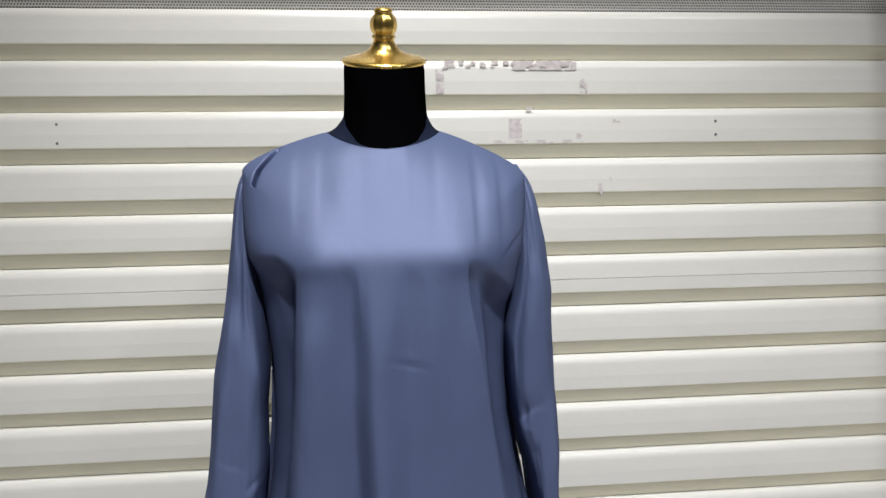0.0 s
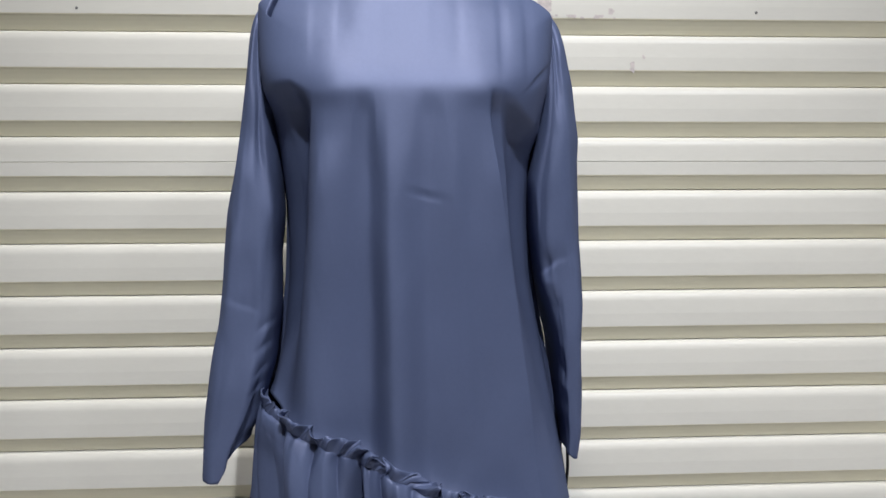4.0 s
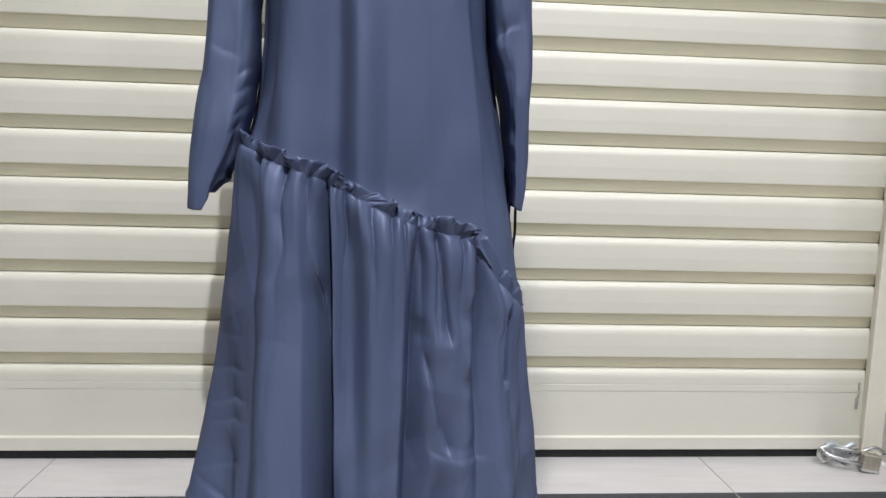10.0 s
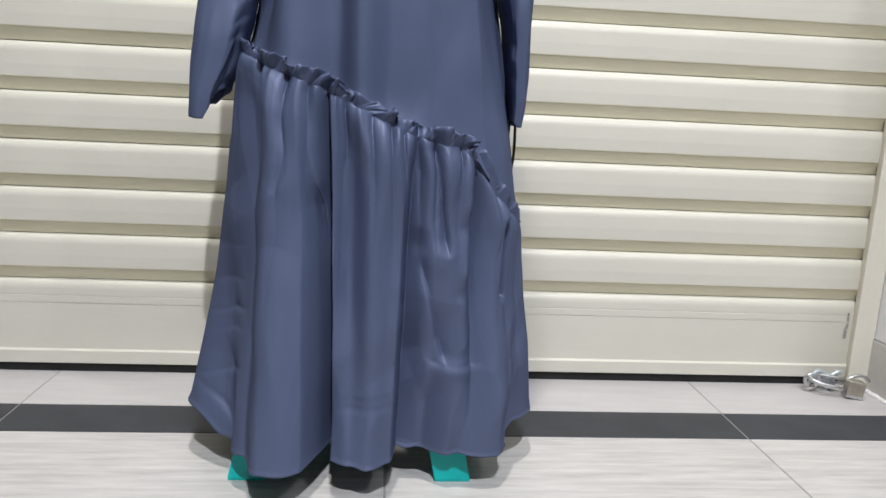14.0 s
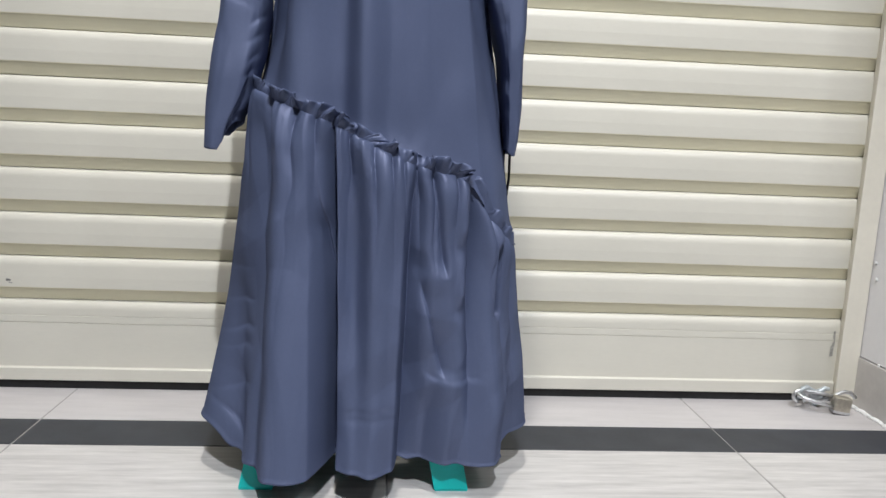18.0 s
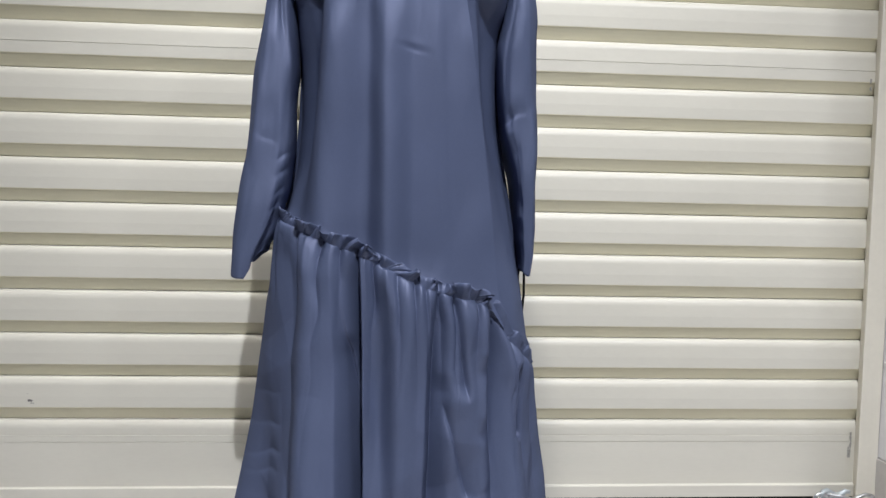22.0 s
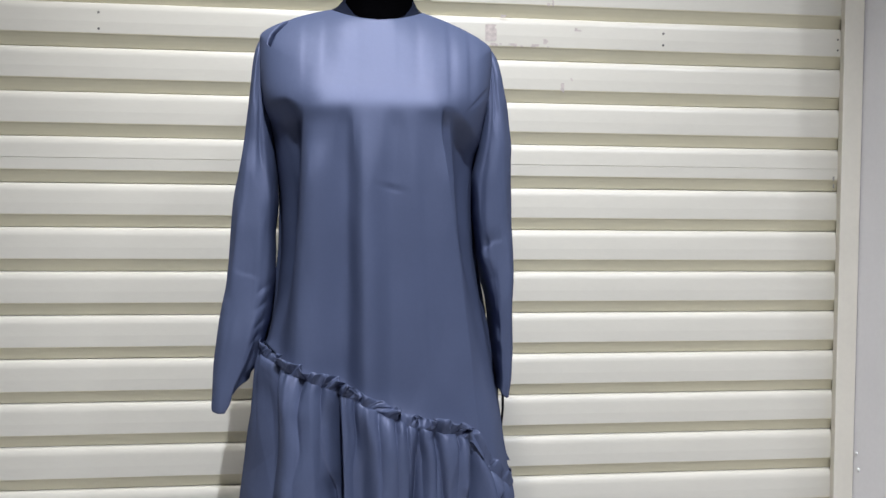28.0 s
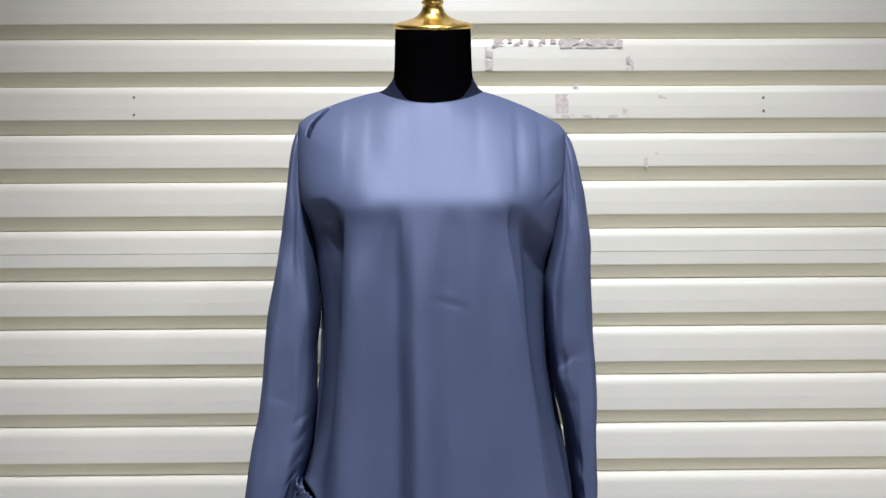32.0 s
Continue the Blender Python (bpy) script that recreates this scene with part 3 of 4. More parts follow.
def skirt_offset(s, x, z, depth):
    front = step(np.cos(s) * 1.9)
    f = np.clip(depth / 0.42, 0, 1)
    d = draped(x, f, SKIRT_FOLDS) * (0.35 + 0.65 * step(depth / 0.06)) * front
    d = d + np.where(np.cos(s) < 0, step(depth / 0.22) * 0.016 * np.cos(9 * s + 0.4) * step(-np.cos(s) * 2), 0.0)
    # puffs between the gathering stitches, each with its own length
    g = x - 0.10 * x * depth / 0.2 + 0.0035 * rough(x * 30, depth * 22, 5)
    i = np.clip(np.searchsorted(GATHERS, g) - 1, 0, len(GATHERS) - 2)
    w = GATHERS[i + 1] - GATHERS[i]
    t = (g - GATHERS[i]) / w
    arch = np.clip(4 * t * (1 - t), 0, 1) ** 0.75
    length = 0.018 + 1.5 * w + 0.030 * LATTICE[i * 7 + 3]
    swell = (1 - np.exp(-depth / 0.020)) * np.exp(-depth / 0.085) * (0.72 + 0.28 * arch)
    d = d + front * (0.46 * w * arch * np.exp(-np.maximum(depth, 0) / np.maximum(length, 0.02)) * step(depth / 0.012 + 0.3) + 0.026 * swell)
    fine = np.abs(((g * 150 + 2.2 * rough(g * 40, 0, 9)) % 2) - 1) - 0.5
    d = d + front * 0.0022 * fine * np.exp(-depth / (0.018 + 0.022 * (1 + rough(g * 60, 0, 2))))
    # long edge hanging over the fold beside it, and the crease that leads into the scoop
    line = np.interp(z, (0.255, 0.334, 0.405, 0.467), (0.101, 0.091, 0.080, 0.072))
    d = d - front * 0.013 * np.where(x < line, np.exp(-(line - x) / 0.010), np.exp(-(x - line) / 0.0022)) * step((z - 0.318) / 0.03) * step((0.475 - z) / 0.02)
    line = np.interp(z, (0.175, 0.212, 0.255, 0.314), (0.104, 0.093, 0.079, 0.062))
    d = d - front * 0.012 * np.where(x < line, np.exp(-(line - x) / 0.0045), np.exp(-(x - line) / 0.022)) * step((z - 0.172) / 0.02) * step((0.330 - z) / 0.04)
    # scooped crease: the cloth below it juts out and catches the light
    ledge = 0.169 + 9.0 * (x - 0.112) ** 2 * (x < 0.112) + 0.5 * (x - 0.112) ** 2 * (x > 0.112)
    u = z - ledge
    d = d - front * step((x - 0.070) / 0.014) * step((0.158 - x) / 0.018) * 0.003 * np.where(u > 0, np.exp(-u / 0.032) * step(u / 0.007), 0.0)
    d = d + front * step((x - 0.066) / 0.02) * step((0.165 - x) / 0.02) * 0.0012 * bell(u, -0.004, 0.022, 0.004)
    # dimples, the side slit, the pressed crease across the middle
    for cx, cz in ((0.111, 0.373), (0.115, 0.285), (0.060, 0.345), (-0.075, 0.395)):
        d = d + front * 0.0040 * np.exp(-((x - cx) / 0.009) ** 2) * (bell(z, cz + 0.016, 0.010, 0.022) - bell(z, cz - 0.012, 0.014, 0.010))
    d = d - front * 0.032 * bell(x, 0.1645 + 0.09 * (0.36 - z), 0.0060, 0.0032) * step((z - 0.252) / 0.02) * step((0.372 - z) / 0.02)
    d = d - front * 0.012 * bell(x, -0.080 + 0.14 * (0.42 - z), 0.009, 0.003) * bell(z, 0.360, 0.05, 0.07)
    ux = step((x + 0.046) / 0.015) * step((0.040 - x) / 0.012)
    d = d + front * ux * 0.0014 * (bell(z, 0.144 + 0.10 * x, 0.005, 0.020) - 0.8 * bell(z, 0.126 + 0.06 * x, 0.006, 0.004))
    # short folds across the left edge
    side = step((-0.168 - x) / 0.035) * front
    for zc, a in ((0.305, 0.0022), (0.262, 0.0030), (0.222, 0.0046), (0.196, 0.0030), (0.142, 0.0042)):
        v = z - zc - (0.25 + 40 * a) * (x + 0.215) - 0.006 * rough(x * 40, zc * 30, 12)
        d = d - side * a * np.where(v < 0, np.exp(v / 0.0035), np.exp(-v / 0.014))
    v = (z - 0.108) + 1.15 * (x + 0.243)
    d = d - front * 0.006 * np.where(v < 0, np.exp(v / 0.004), np.exp(-v / 0.016)) * step((0.155 - z) / 0.03) * step((-0.205 - x) / 0.02)
    d = d + 0.0024 * rough(x * 9, z * 5, 8) + front * 0.075 * facets(x, z * 0.8, 21)
    return d + 0.0025


FRONT_COLS, BACK_COLS = 640, 80
TURNS = np.concatenate([np.linspace(-math.pi / 2 - 0.12, math.pi / 2 + 0.12, FRONT_COLS), np.linspace(math.pi / 2 + 0.15, 1.5 * math.pi - 0.15, BACK_COLS)])
TURNS = np.where(TURNS <= math.pi, TURNS, TURNS - 2 * math.pi)

dress = tagged(new("dress"), "slate blue satin dress with a slanted gathered skirt", "dress")
dress.location = (CX, CY, 0.0)
bpy.context.view_layer.update()


def dress_part(name, verts, faces, mat, label="", thick=0.0012, parent=None):
    me = mesh_of(name, np.asarray(verts, float) - np.array((CX, CY, 0)), faces, mat, True)
    ob = part(name, me, parent or dress, label)
    if thick:
        md = ob.modifiers.new("thickness", "SOLIDIFY")
        md.thickness, md.offset = thick, -1
    return ob


def neck_ring(s):
    s = np.asarray(s, float)
    return np.stack([-0.009 + 0.0735 * np.sin(s), CY - 0.0705 * np.cos(s), 1.1020 - 0.0305 * np.maximum(0, np.cos(s)) ** 1.5 + 0.008 * np.maximum(0, -np.cos(s))], -1)


def pleated(p):
    """The slight pleats of the chest, pressed into points of the front."""
    x, z = p[:, 0], p[:, 2]
    on = step((CY - 0.02 - p[:, 1]) / 0.03) * step((1.088 - z) / 0.02)
    for px, low, a, wl, wr in PLEATS:
        p[:, 1] -= 0.24 * on * a * bell(x + 0.22 * px * (1.0 - z), px, 1.5 * wl, 1.5 * wr) * step((z - low + 0.03) / 0.07)
    return p


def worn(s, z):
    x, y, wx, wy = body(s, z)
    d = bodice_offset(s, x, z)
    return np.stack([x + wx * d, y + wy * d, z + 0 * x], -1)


SN, CS = np.sin(TURNS), np.cos(TURNS)
YOKE, ROWS_B = 46, 230
zy = 1.046 - 0.006 * SN - 0.064 * CS ** 2
ring, top = neck_ring(TURNS), worn(TURNS, zy)
fall = worn(TURNS, zy - 0.01) - top
fall /= np.linalg.norm(fall, axis=1)[:, None]
reach = np.linalg.norm(top - ring, axis=1)
c1 = ring + (top - ring) * 0.33 + np.stack([0 * SN, 0 * SN, 0.009 * SN ** 2], -1)
c2 = top - fall * (reach * (0.33 - 0.24 * np.abs(SN) ** 3))[:, None] + np.stack([0 * SN, 0 * SN, 0.004 * SN ** 2], -1)
rows = []
for r in range(YOKE):
    f = r / YOKE
    g = 1 - f
    p = ring * g ** 3 + c1 * (3 * g * g * f) + c2 * (3 * g * f * f) + top * f ** 3
    p = pleated(p)
    # tucked creases where the left sleeve is set in
    way = np.interp(p[:, 2], (1.018, 1.048, 1.068, 1.09), (-0.172, -0.164, -0.150, -0.135))
    slit = bell(p[:, 0], way, 0.0022, 0.0028) * step((1.082 - p[:, 2]) / 0.01) * step((p[:, 2] - 1.012) / 0.012) * (CS > 0)
    p[:, 1] += 0.014 * slit
    p[:, 2] -= 0.006 * slit
    rows.append(p)
zs = seam_height(TURNS) - 0.004
for r in range(ROWS_B):
    f = r / (ROWS_B - 1)
    f = f * (0.66 + 0.34 * f)
    z = mixed(zy, zs, f)
    p = pleated(worn(TURNS, z))
    p[:, :2] += np.stack(body(TURNS, z)[2:], -1) * (0.006 * np.exp(-(z - zs) / 0.010))[:, None]
    rows.append(p)
dress_part("bodice", np.concatenate(rows), grid_faces(YOKE + ROWS_B, len(TURNS), True, True), CLOTH, "plain satin upper body falling in soft folds")

ROWS_S = 240
top = seam_height(TURNS) + 0.002
x0 = body(TURNS, np.full(TURNS.shape, 0.05))[0]
hem = np.where(CS > 0, 0.052 + 0.030 * step((-0.225 - x0) / 0.04) + 0.022 * step((x0 - 0.200) / 0.02) + 0.0022 * rough(x0 * 60, 0, 6), 0.082 + 0.004 * np.cos(9 * TURNS))
rows = []
for r in range(ROWS_S):
    f = r / (ROWS_S - 1)
    z = mixed(top, hem, f * (0.70 + 0.30 * f))
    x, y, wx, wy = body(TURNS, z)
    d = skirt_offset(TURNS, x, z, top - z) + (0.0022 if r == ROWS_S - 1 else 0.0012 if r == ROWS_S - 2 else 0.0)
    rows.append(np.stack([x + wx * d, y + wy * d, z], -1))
skirt = dress_part("skirt", np.concatenate(rows), grid_faces(ROWS_S, len(TURNS), True, True), CLOTH, "gathered satin skirt tier with deep folds")

# crumpled frill leaning out along the slanted seam
RT = np.linspace(-math.pi, math.pi, 1500, endpoint=False)
front = np.maximum(0.25, np.cos(RT))
seam = seam_height(RT)
along = np.gradient(body(RT, seam)[0], RT)
slope = np.where(np.cos(RT) > 0.2, np.gradient(seam, RT) / np.where(np.abs(along) > 0.02, along, 0.02), 0.0)
slope = np.clip(slope, -2.0, 0.5)
up, aside = 1 / np.hypot(1, slope), -slope / np.hypot(1, slope)
rows = []
for k, (dz, out) in enumerate(((-0.010, 0.000), (-0.006, 0.0035), (-0.001, 0.0075), (0.004, 0.0115), (0.0085, 0.0145), (0.0115, 0.0150), (0.0120, 0.0125))):
    f = k / 6
    n1 = rough(RT * 15, 0, 31) + 0.6 * rough(RT * 38, 0.4, 32) + 0.35 * rough(RT * 80, f * 2, 36)
    n2 = rough(RT * 17, f, 33) + 0.7 * rough(RT * 44, f * 1.6, 34)
    s2 = np.clip(RT + aside * dz / np.maximum(along, 0.06) + 0.085 * f * rough(RT * 20, f * 1.5, 35) * front, -math.pi, math.pi)
    z = seam + (s2 - RT - aside * dz / np.maximum(along, 0.06)) * slope * np.maximum(along, 0.06) + up * dz * (1 + 0.50 * n2 * front) + 0.0035 * n1
    x, y, wx, wy = body(s2, z)
    d = 0.6 * skirt_offset(s2, x, seam - 0.01, np.full(x.shape, 0.012)) + 0.003 + out * (0.2 + 0.8 * np.maximum(0, np.cos(RT))) * (0.8 + 0.95 * n1 * (0.35 + f) * front) * (1 - 0.55 * step((RT - 0.5) / 0.3))
    rows.append(np.stack([x + wx * d, y + wy * d, z], -1))
dress_part("frill", np.concatenate(rows), grid_faces(7, len(RT), True), CLOTH, "narrow crinkled frill along the slanted seam", 0.0009)

# navy neckband inside the round neckline, the shade there put into its colour
rows = []
turn = np.linspace(-math.pi, math.pi, 96, endpoint=False)
for f, rise in ((1.015, -0.25), (0.995, 0.0), (0.94, 0.10), (0.88, 0.28), (0.83, 0.55), (0.80, 0.72), (0.785, 0.85)):
    p = neck_ring(turn)
    up = np.where(np.cos(turn) > 0, 0.002 + 0.021 * np.abs(np.sin(turn)) ** 1.4, 0.023)
    g = min(1.0, (1.0 - f) / 0.205) if f < 1 else (1 - f)
    rows.append(np.stack([mixed(p[:, 0], CX + 0.0560 * np.sin(turn), g), mixed(p[:, 1], CY - 0.0560 * np.cos(turn), g), p[:, 2] + up * rise], -1))
dress_part("neckband", np.concatenate(rows), grid_faces(7, 96, True, False), SHADED_NAVY, "navy band inside the round neckline, darkened for its shade", 0.0008)

# sleeves: height, outer edge, inner edge, front, back
SLEEVE_L = [(1.064, -0.180, -0.168, -0.252, -0.236), (1.056, -0.1875, -0.166, -0.268, -0.208), (1.046, -0.1940, -0.168, -0.280, -0.196), (1.025, -0.1990, -0.172, -0.290, -0.190), (0.970, -0.2070, -0.172, -0.296, -0.190), (0.888, -0.2150, -0.170, -0.302, -0.196),
            (0.800, -0.2270, -0.163, -0.310, -0.204), (0.749, -0.2320, -0.168, -0.313, -0.212), (0.672, -0.2400, -0.169, -0.317, -0.222), (0.616, -0.2465, -0.173, -0.321, -0.230),
            (0.561, -0.2520, -0.188, -0.325, -0.236), (0.520, -0.2565, -0.201, -0.327, -0.240), (0.492, -0.2590, -0.207, -0.327, -0.242)]
SLEEVE_R = [(1.056, 0.164, 0.152, -0.252, -0.234), (1.048, 0.1720, 0.150, -0.268, -0.208), (1.032, 0.1810, 0.152, -0.280, -0.196), (1.000, 0.1890, 0.154, -0.290, -0.188), (0.951, 0.1975, 0.153, -0.296, -0.180), (0.900, 0.2035, 0.151, -0.298, -0.172), (0.840, 0.2080, 0.143, -0.299, -0.166),
            (0.781, 0.2110, 0.148, -0.297, -0.160), (0.725, 0.2125, 0.158, -0.296, -0.158), (0.680, 0.2135, 0.169, -0.295, -0.158), (0.640, 0.2140, 0.176, -0.294, -0.160), (0.566, 0.2140, 0.183, -0.290, -0.164), (0.520, 0.2110, 0.187, -0.286, -0.168), (0.489, 0.2060, 0.189, -0.282, -0.172)]


def sleeve(table, side, label):
    zt = [r[0] for r in table][::-1]
    cols, count = 120, 220
    zz = np.linspace(zt[0], zt[-1], 400)
    tabs = [soften(np.interp(zz, zt, [r[k] for r in table][::-1]), 5) for k in range(1, 5)]
    q = np.linspace(0, 2 * math.pi, cols, endpoint=False)
    sn, cs = np.sin(q), np.cos(q)
    rows = []
    for r in range(count):
        f = 1 - (1 - (1 - r / (count - 1))) ** 1.25
        z = mixed(zt[0], zt[-1], f)
        o, i, yf, yb = [float(np.interp(z, zz, t)) for t in tabs]
        cx, a, cy, b = (o + i) / 2, abs(o - i) / 2, (yf + yb) / 2, (yb - yf) / 2
        low = step((0.56 - z) / 0.08)
        # towards the body the cloth is pressed to a flat side with a crisp front edge
        flat = step((0.90 - z) / 0.10) if side > 0 else 0.6 * step((0.80 - z) / 0.1)
        e = np.where(sn < 0, mixed(0.80, 0.42, flat), 0.80)
        px, py = np.copysign(np.abs(sn) ** e, sn), np.copysign(np.abs(cs) ** e, cs)
        d = 0.0022 * rough(sn * 1.6 + side * 5, z * 9, 41) + 0.0012 * rough(sn * 4, z * 24 + side * 9, 42) + 0.05 * facets(sn * 0.05, np.full(cols, z * 0.7), 60 + side)
        fore = np.maximum(0, cs)
        # a long crease from the shoulder towards the inner elbow
        d = d - 0.0032 * bell(sn, -0.55 + 2.2 * (z - 0.80), 0.10, 0.26) * fore * step((z - 0.70) / 0.10) * step((1.05 - z) / 0.06)
        if side > 0:
            scallop = np.abs(((z * 34 + 0.8 * rough(z * 14, 0.0, 43)) % 2) - 1) - 0.5
            d = d + 0.0055 * scallop * bell(sn, -0.62, 0.35, 0.30) * fore * step((0.76 - z) / 0.06) * step((z - 0.53) / 0.05)
            d = d - 0.0045 * bell(z, 0.742 + 0.018 * sn, 0.004, 0.014) * fore * bell(sn, -0.6, 0.5)
            d = d - 0.0038 * bell(sn, 0.05 + 1.2 * (z - 1.0), 0.06, 0.22) * fore * step((z - 0.90) / 0.05) * step((1.04 - z) / 0.03)
        else:
            for zc, k in ((0.665, 0.0035), (0.640, 0.0035), (0.612, 0.0045), (0.590, 0.0050)):
                v = z - zc + 0.022 * (sn + 0.6)
                d = d - k * np.where(v < 0, np.exp(v / 0.004), np.exp(-v / 0.012)) * fore * bell(sn, -0.72, 0.5, 0.30)
            v = z - 0.690 - 0.020 * sn
            d = d - 0.0012 * np.where(v < 0, np.exp(v / 0.003), np.exp(-v / 0.016)) * fore * bell(sn, 0.1, 0.5)
            # the lower sleeve turns in behind a slanting edge
            d = d - 0.010 * step((-0.25 - sn - 4.0 * (z - 0.52)) / 0.25) * fore * step((0.60 - z) / 0.04)
        x, y = cx + side * (a + d) * px, cy - (b + d) * py
        if side < 0:
            dz = low * (0.034 * np.maximum(0, -px) - 0.010 * py * (1 - np.maximum(0, -px)))
        else:
            dz = low * 0.008 * np.maximum(0, -px)
        rows.append(np.stack([x, y, z + dz], -1))
    return dress_part("sleeve", np.concatenate(rows), grid_faces(count, cols, True, side > 0), CLOTH, label)


sleeve(SLEEVE_L, -1, "long plain satin sleeve with a slanted open cuff")
sleeve(SLEEVE_R, 1, "long plain satin sleeve hanging straight")
for dx, dy in ((0.0, 0.0), (0.010, 0.004)):
    pts = [(0.196 + dx, -0.205 + dy, 0.55), (0.198 + dx, -0.204 + dy, 0.50), (0.197 + dx * 1.2, -0.203 + dy, 0.45), (0.196 + dx * 1.0, -0.204 + dy, 0.42), (0.196 + dx * 0.3, -0.206 + dy, 0.385), (0.197 + dx * 0.1, -0.209, 0.35), (0.198, -0.210, 0.33)]
    pts = [tuple(Vector(p) - Vector((CX, CY, 0))) for p in pts]
    part("tie_cord", tube("tie_cord", pts, 0.0022, CORD, 8), dress, "thin black tie cord hanging at the side")

# plastic stool carrying the dress form
SX, SY = -0.0235, -0.240
stool = tagged(new("plastic_stool"), "teal plastic stool half hidden under the dress", "stool")
stool.location = (SX, SY, 0)
part("seat", block("seat", (-0.105, -0.10, 0.425), (0.105, 0.10, 0.4545), TEAL, 0.012, 4), stool)
part("apron", block("apron", (-0.101, -0.096, 0.385), (0.101, 0.096, 0.426), TEAL, 0.006), stool)
for sx in (-1, 1):
    for sy in (-1, 1):
        bm = bmesh.new()
        # an angle-section leg: two flat flanges meeting in a rounded corner
        sec = [(0.0, 0.0), (-0.050, 0.0), (-0.050, 0.006), (-0.008, 0.006), (-0.006, 0.008), (-0.006, 0.050), (0.0, 0.050)]
        rings = []
        for z, c in ((0.0, 0.1655), (0.004, 0.1665), (0.20, 0.126), (0.420, 0.093)):
            w = 1.0 if z > 0.003 else 0.94
            rings.append([bm.verts.new((sx * (c + px * w), sy * (c * 0.93 - py * w), z)) for px, py in sec])
        for a, b in zip(rings, rings[1:]):
            for k in range(len(sec)):
                j = (k + 1) % len(sec)
                bm.faces.new((a[k], a[j], b[j], b[k]))
        bm.faces.new(rings[0])
        bm.faces.new(rings[-1])
        bmesh.ops.bevel(bm, geom=[e for e in bm.edges if e.calc_length() > 0.09], offset=0.0015, segments=2, affect="EDGES")
        part("leg", from_bm("leg", bm, TEAL), stool)

# padlock and latch lying at the foot of the rail
lock = tagged(new("padlock"), "worn nickel padlock with steel shackle at the shutter foot", "padlock")
LX, LY = 0.9225, -0.068
lock.matrix_world = pose(LX, LY, 0.0185, 0, 7, -10)
part("body", block("body", (-0.0160, -0.011, -0.0160), (0.0160, 0.011, 0.0165), BRASS, 0.003, 3), lock, "dull nickel lock body")
part("base_plate", block("base_plate", (-0.0163, -0.0113, -0.0162), (0.0163, 0.0113, -0.0105), STEEL, 0.001, 2), lock)
part("shackle", tube("shackle", [(-0.016, -0.006, -0.004), (-0.042, -0.006, -0.003), (-0.066, -0.004, -0.001), (-0.078, 0.001, 0.001), (-0.082, 0.008, 0.004), (-0.078, 0.015, 0.007), (-0.066, 0.019, 0.009), (-0.040, 0.015, 0.011),
                                 (-0.015, 0.008, 0.012)], 0.0038, STEEL, 12), lock, "bright steel shackle")
latch = tagged(new("latch"), "galvanised bolt latch at the foot of the shutter", "latch")
latch.location = (0.885, -0.030, 0.0)
bm = bmesh.new()
bmesh.ops.create_grid(bm, x_segments=10, y_segments=6, size=0.5)
for v in bm.verts:
    x, z = v.co.x, v.co.y
    v.co = Vector((-0.002 + 0.036 * x + 0.010 * z, 0.006 - 0.010 * math.sin(3.0 * x + 1.2 * z), 0.021 + 0.024 * z - 0.008 * x + 0.004 * math.cos(7 * x)))
bmesh.ops.solidify(bm, geom=bm.faces[:], thickness=0.003)
part("plate", from_bm("plate", bm, ZINC, True), latch, "bent galvanised plate")
part("bolt", tube("bolt", [(-0.036, -0.014, 0.034), (-0.028, -0.010, 0.041), (-0.018, -0.007, 0.042), (-0.008, -0.006, 0.035), (0.002, -0.006, 0.031), (0.012, -0.007, 0.035), (0.019, -0.009, 0.042), (0.027, -0.011, 0.041)], [0.0035, 0.005, 0.006, 0.0065, 0.0065, 0.006, 0.005, 0.0035], ZINC, 10), latch)
part("eye", tube("eye", [(0.015 * math.cos(a) - 0.032, -0.012, 0.026 + 0.0125 * math.sin(a)) for a in np.linspace(-1.2, 4.4, 18)], 0.0036, STEEL, 8), latch)
part("hasp", tube("hasp", [(0.004, -0.018, 0.017), (0.028, -0.020, 0.028), (0.044, -0.021, 0.0365), (0.054, -0.021, 0.0395), (0.066, -0.021, 0.0370), (0.078, -0.020, 0.0270)], 0.0040, STEEL, 10), latch, "bright steel hasp bar")

# ---- marks left on the slats ----
def flakes(name, boxes, mat, label, category, seed, y=-0.0010):
    """Ragged thin flakes filling the boxes (x0, x1, z0, z1, how much is left)."""
    rng = random.Random(seed)
    verts, faces = [], []
    for x0, x1, z0, z1, fill in boxes:
        cell = 0.0018
        for i in range(int((x1 - x0) / cell) + 1):
            for j in range(max(1, int((z1 - z0) / cell))):
                cx, cz = x0 + i * cell, z0 + (j + 0.5) * cell
                if noise.noise(Vector((cx * 95, cz * 130, seed))) * 0.9 + 0.5 > fill:
                    continue
                k = len(verts)
                m = 7
                r = cell * (0.62 + 0.35 * rng.random())
                verts += [(cx + r * math.cos(a * 2 * math.pi / m) * (0.8 + 0.4 * rng.random()), y - 0.00006 * rng.random(), cz + r * math.sin(a * 2 * math.pi / m) * (0.8 + 0.4 * rng.random())) for a in range(m)]
                faces.append(tuple(range(k, k + m)))
    return tagged(part(name, mesh_of(name, verts, faces, mat)), label, category, kind="stuff")


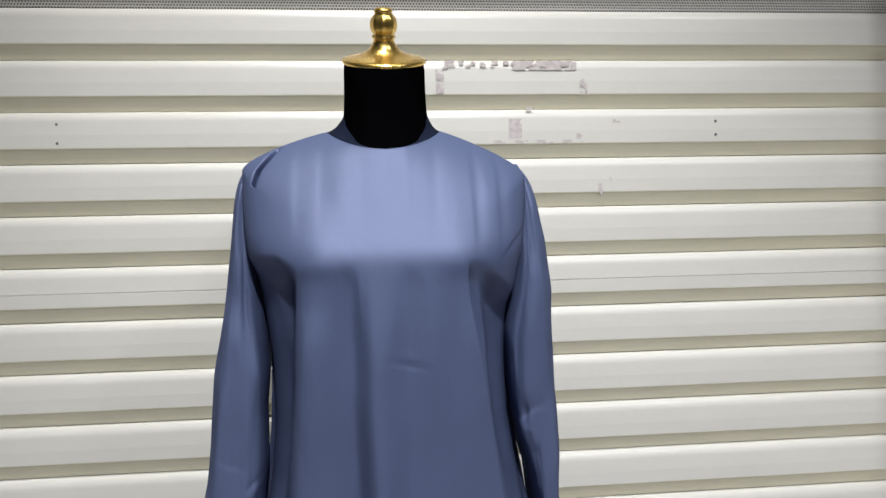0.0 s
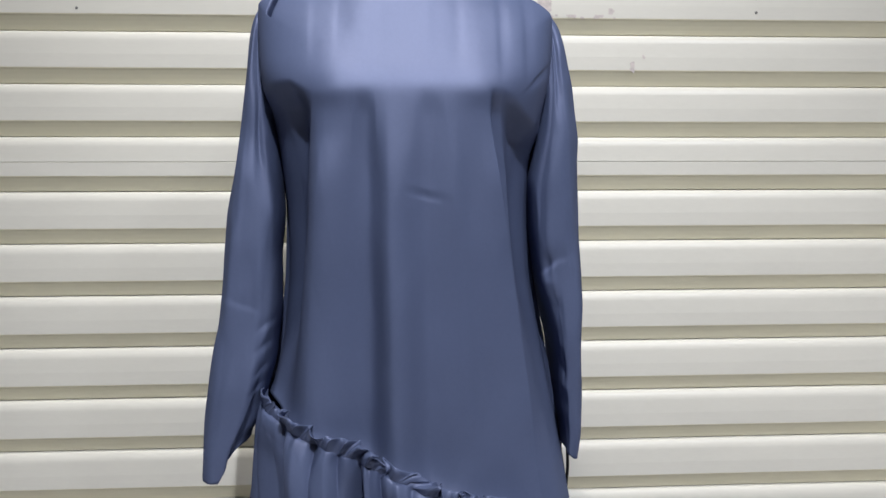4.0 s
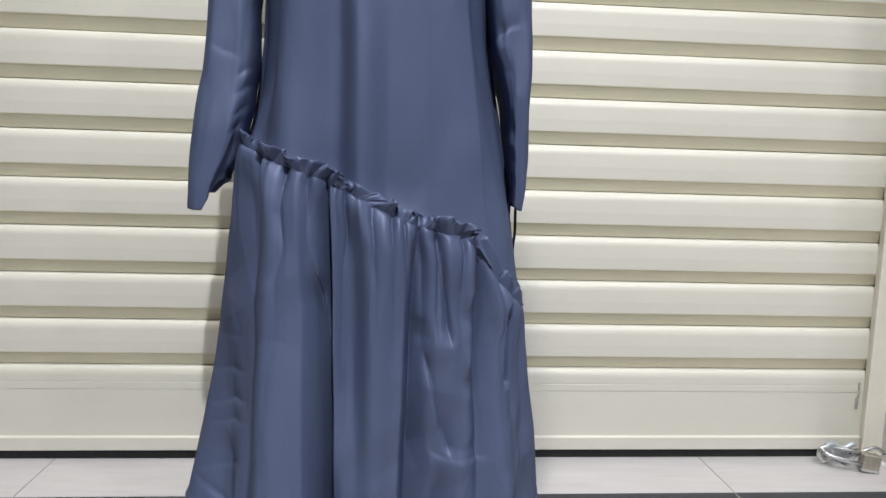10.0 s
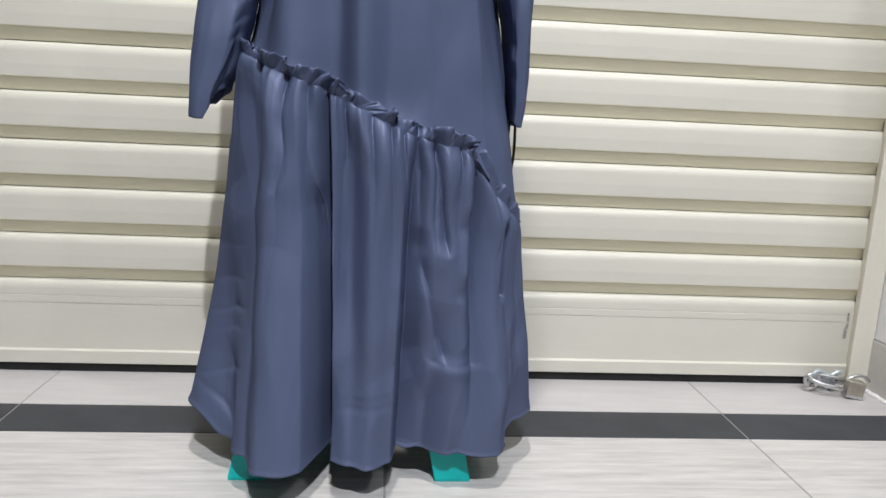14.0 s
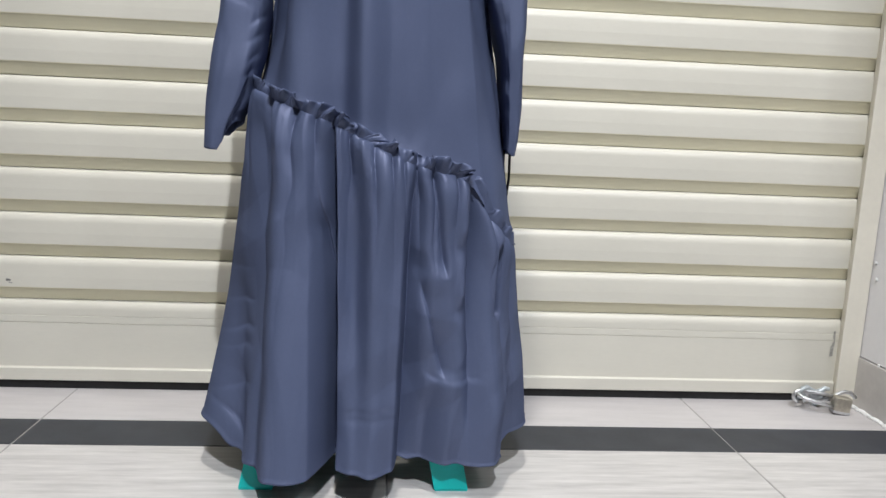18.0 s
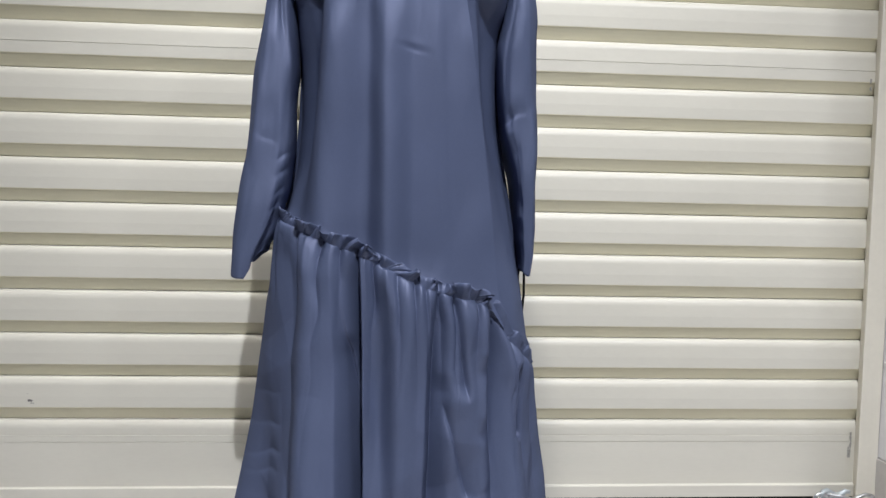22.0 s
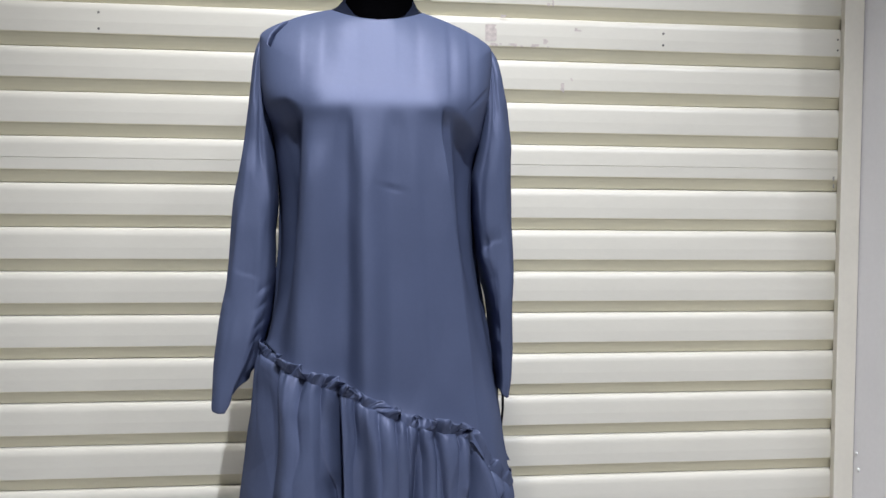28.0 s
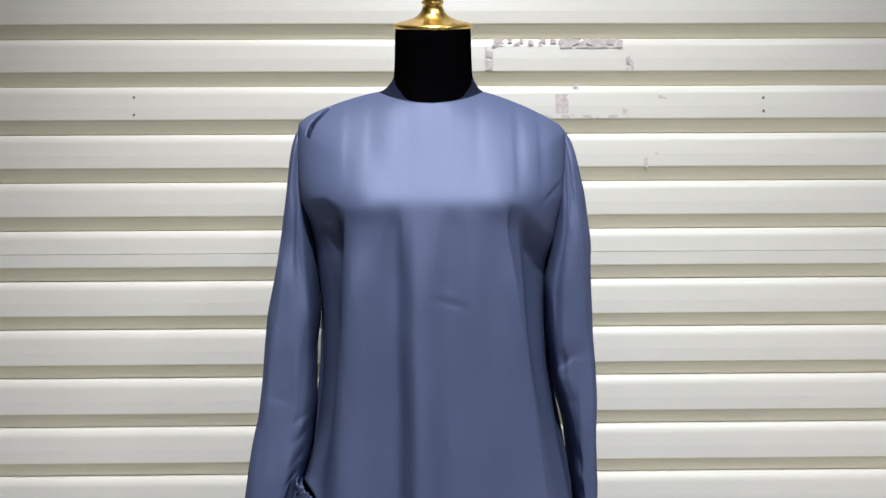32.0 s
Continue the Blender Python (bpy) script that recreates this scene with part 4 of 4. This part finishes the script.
flakes("tape_residue", [(0.100, 0.322, 1.243, 1.254, 0.42), (0.215, 0.322, 1.238, 1.254, 0.80), (0.085, 0.096, 1.199, 1.240, 0.52), (0.096, 0.104, 1.228, 1.243, 0.45), (0.329, 0.341, 1.196, 1.224, 0.5)],
       RESIDUE, "torn brownish adhesive tape marks on the shutter", "tape residue", 3)
flakes("tape_residue", [(0.206, 0.227, 1.124, 1.158, 0.97), (0.322, 0.332, 1.115, 1.132, 0.50), (0.180, 0.324, 1.115, 1.121, 0.40)],
       RESIDUE, "square and streak of old tape glue on the shutter", "tape residue", 8)
flakes("scuff_mark", [(0.355, 0.363, 1.024, 1.046, 0.5), (0.378, 0.386, 1.051, 1.057, 0.6), (0.385, 0.396, 1.149, 1.156, 0.55), (0.236, 0.246, 1.170, 1.176, 0.5)], RESIDUE, "small rubbed marks on the shutter paint", "scuff", 12)
flakes("scuff_mark", [(-0.698, -0.691, 0.210, 0.225, 0.72), (-0.691, -0.686, 0.204, 0.213, 0.6), (-0.672, -0.669, 0.208, 0.222, 0.5)], INK, "dark grey scuffs on the shutter paint", "scuff", 15)
flakes("scuff_mark", [(0.9325, 0.9350, 0.098, 0.126, 0.85), (0.9335, 0.9365, 0.118, 0.152, 0.92), (0.930, 0.9325, 0.096, 0.120, 0.4), (0.935, 0.9375, 0.84, 0.87, 0.5)], RUBBED, "dark rub marks beside the guide rail", "scuff", 19)

# ---- floor: tiles laid over a grout bed ----
floor = structure("floor", block("floor", (-3.1, -5.6, -0.08), (3.1, 0.03, -0.0012), GROUT), "pale floor tiles with one charcoal border strip", "floor")
GAP = 0.0014
JOINT = 0.0235


def tile_mesh(name, w, d, mat):
    return block(name, (GAP, GAP, -0.006), (w - GAP, d - GAP, 0.0), mat, 0.0007, 1)


PALE, STRIP, BIG = tile_mesh("pale_tile", 0.6, 0.172, TILE), tile_mesh("border_tile", 0.6, 0.102, DARK_TILE), tile_mesh("floor_tile", 0.6, 0.6, TILE_GRAIN)
for i in range(-5, 5):
    x = JOINT + 0.6 * i
    for me, y, name in [(PALE, -0.148, "pale_tile"), (STRIP, -0.250, "border_tile")] + [(BIG, -0.250 - 0.6 * (j + 1), "floor_tile") for j in range(9)]:
        part(name, me, floor).location = (x, y, 0)
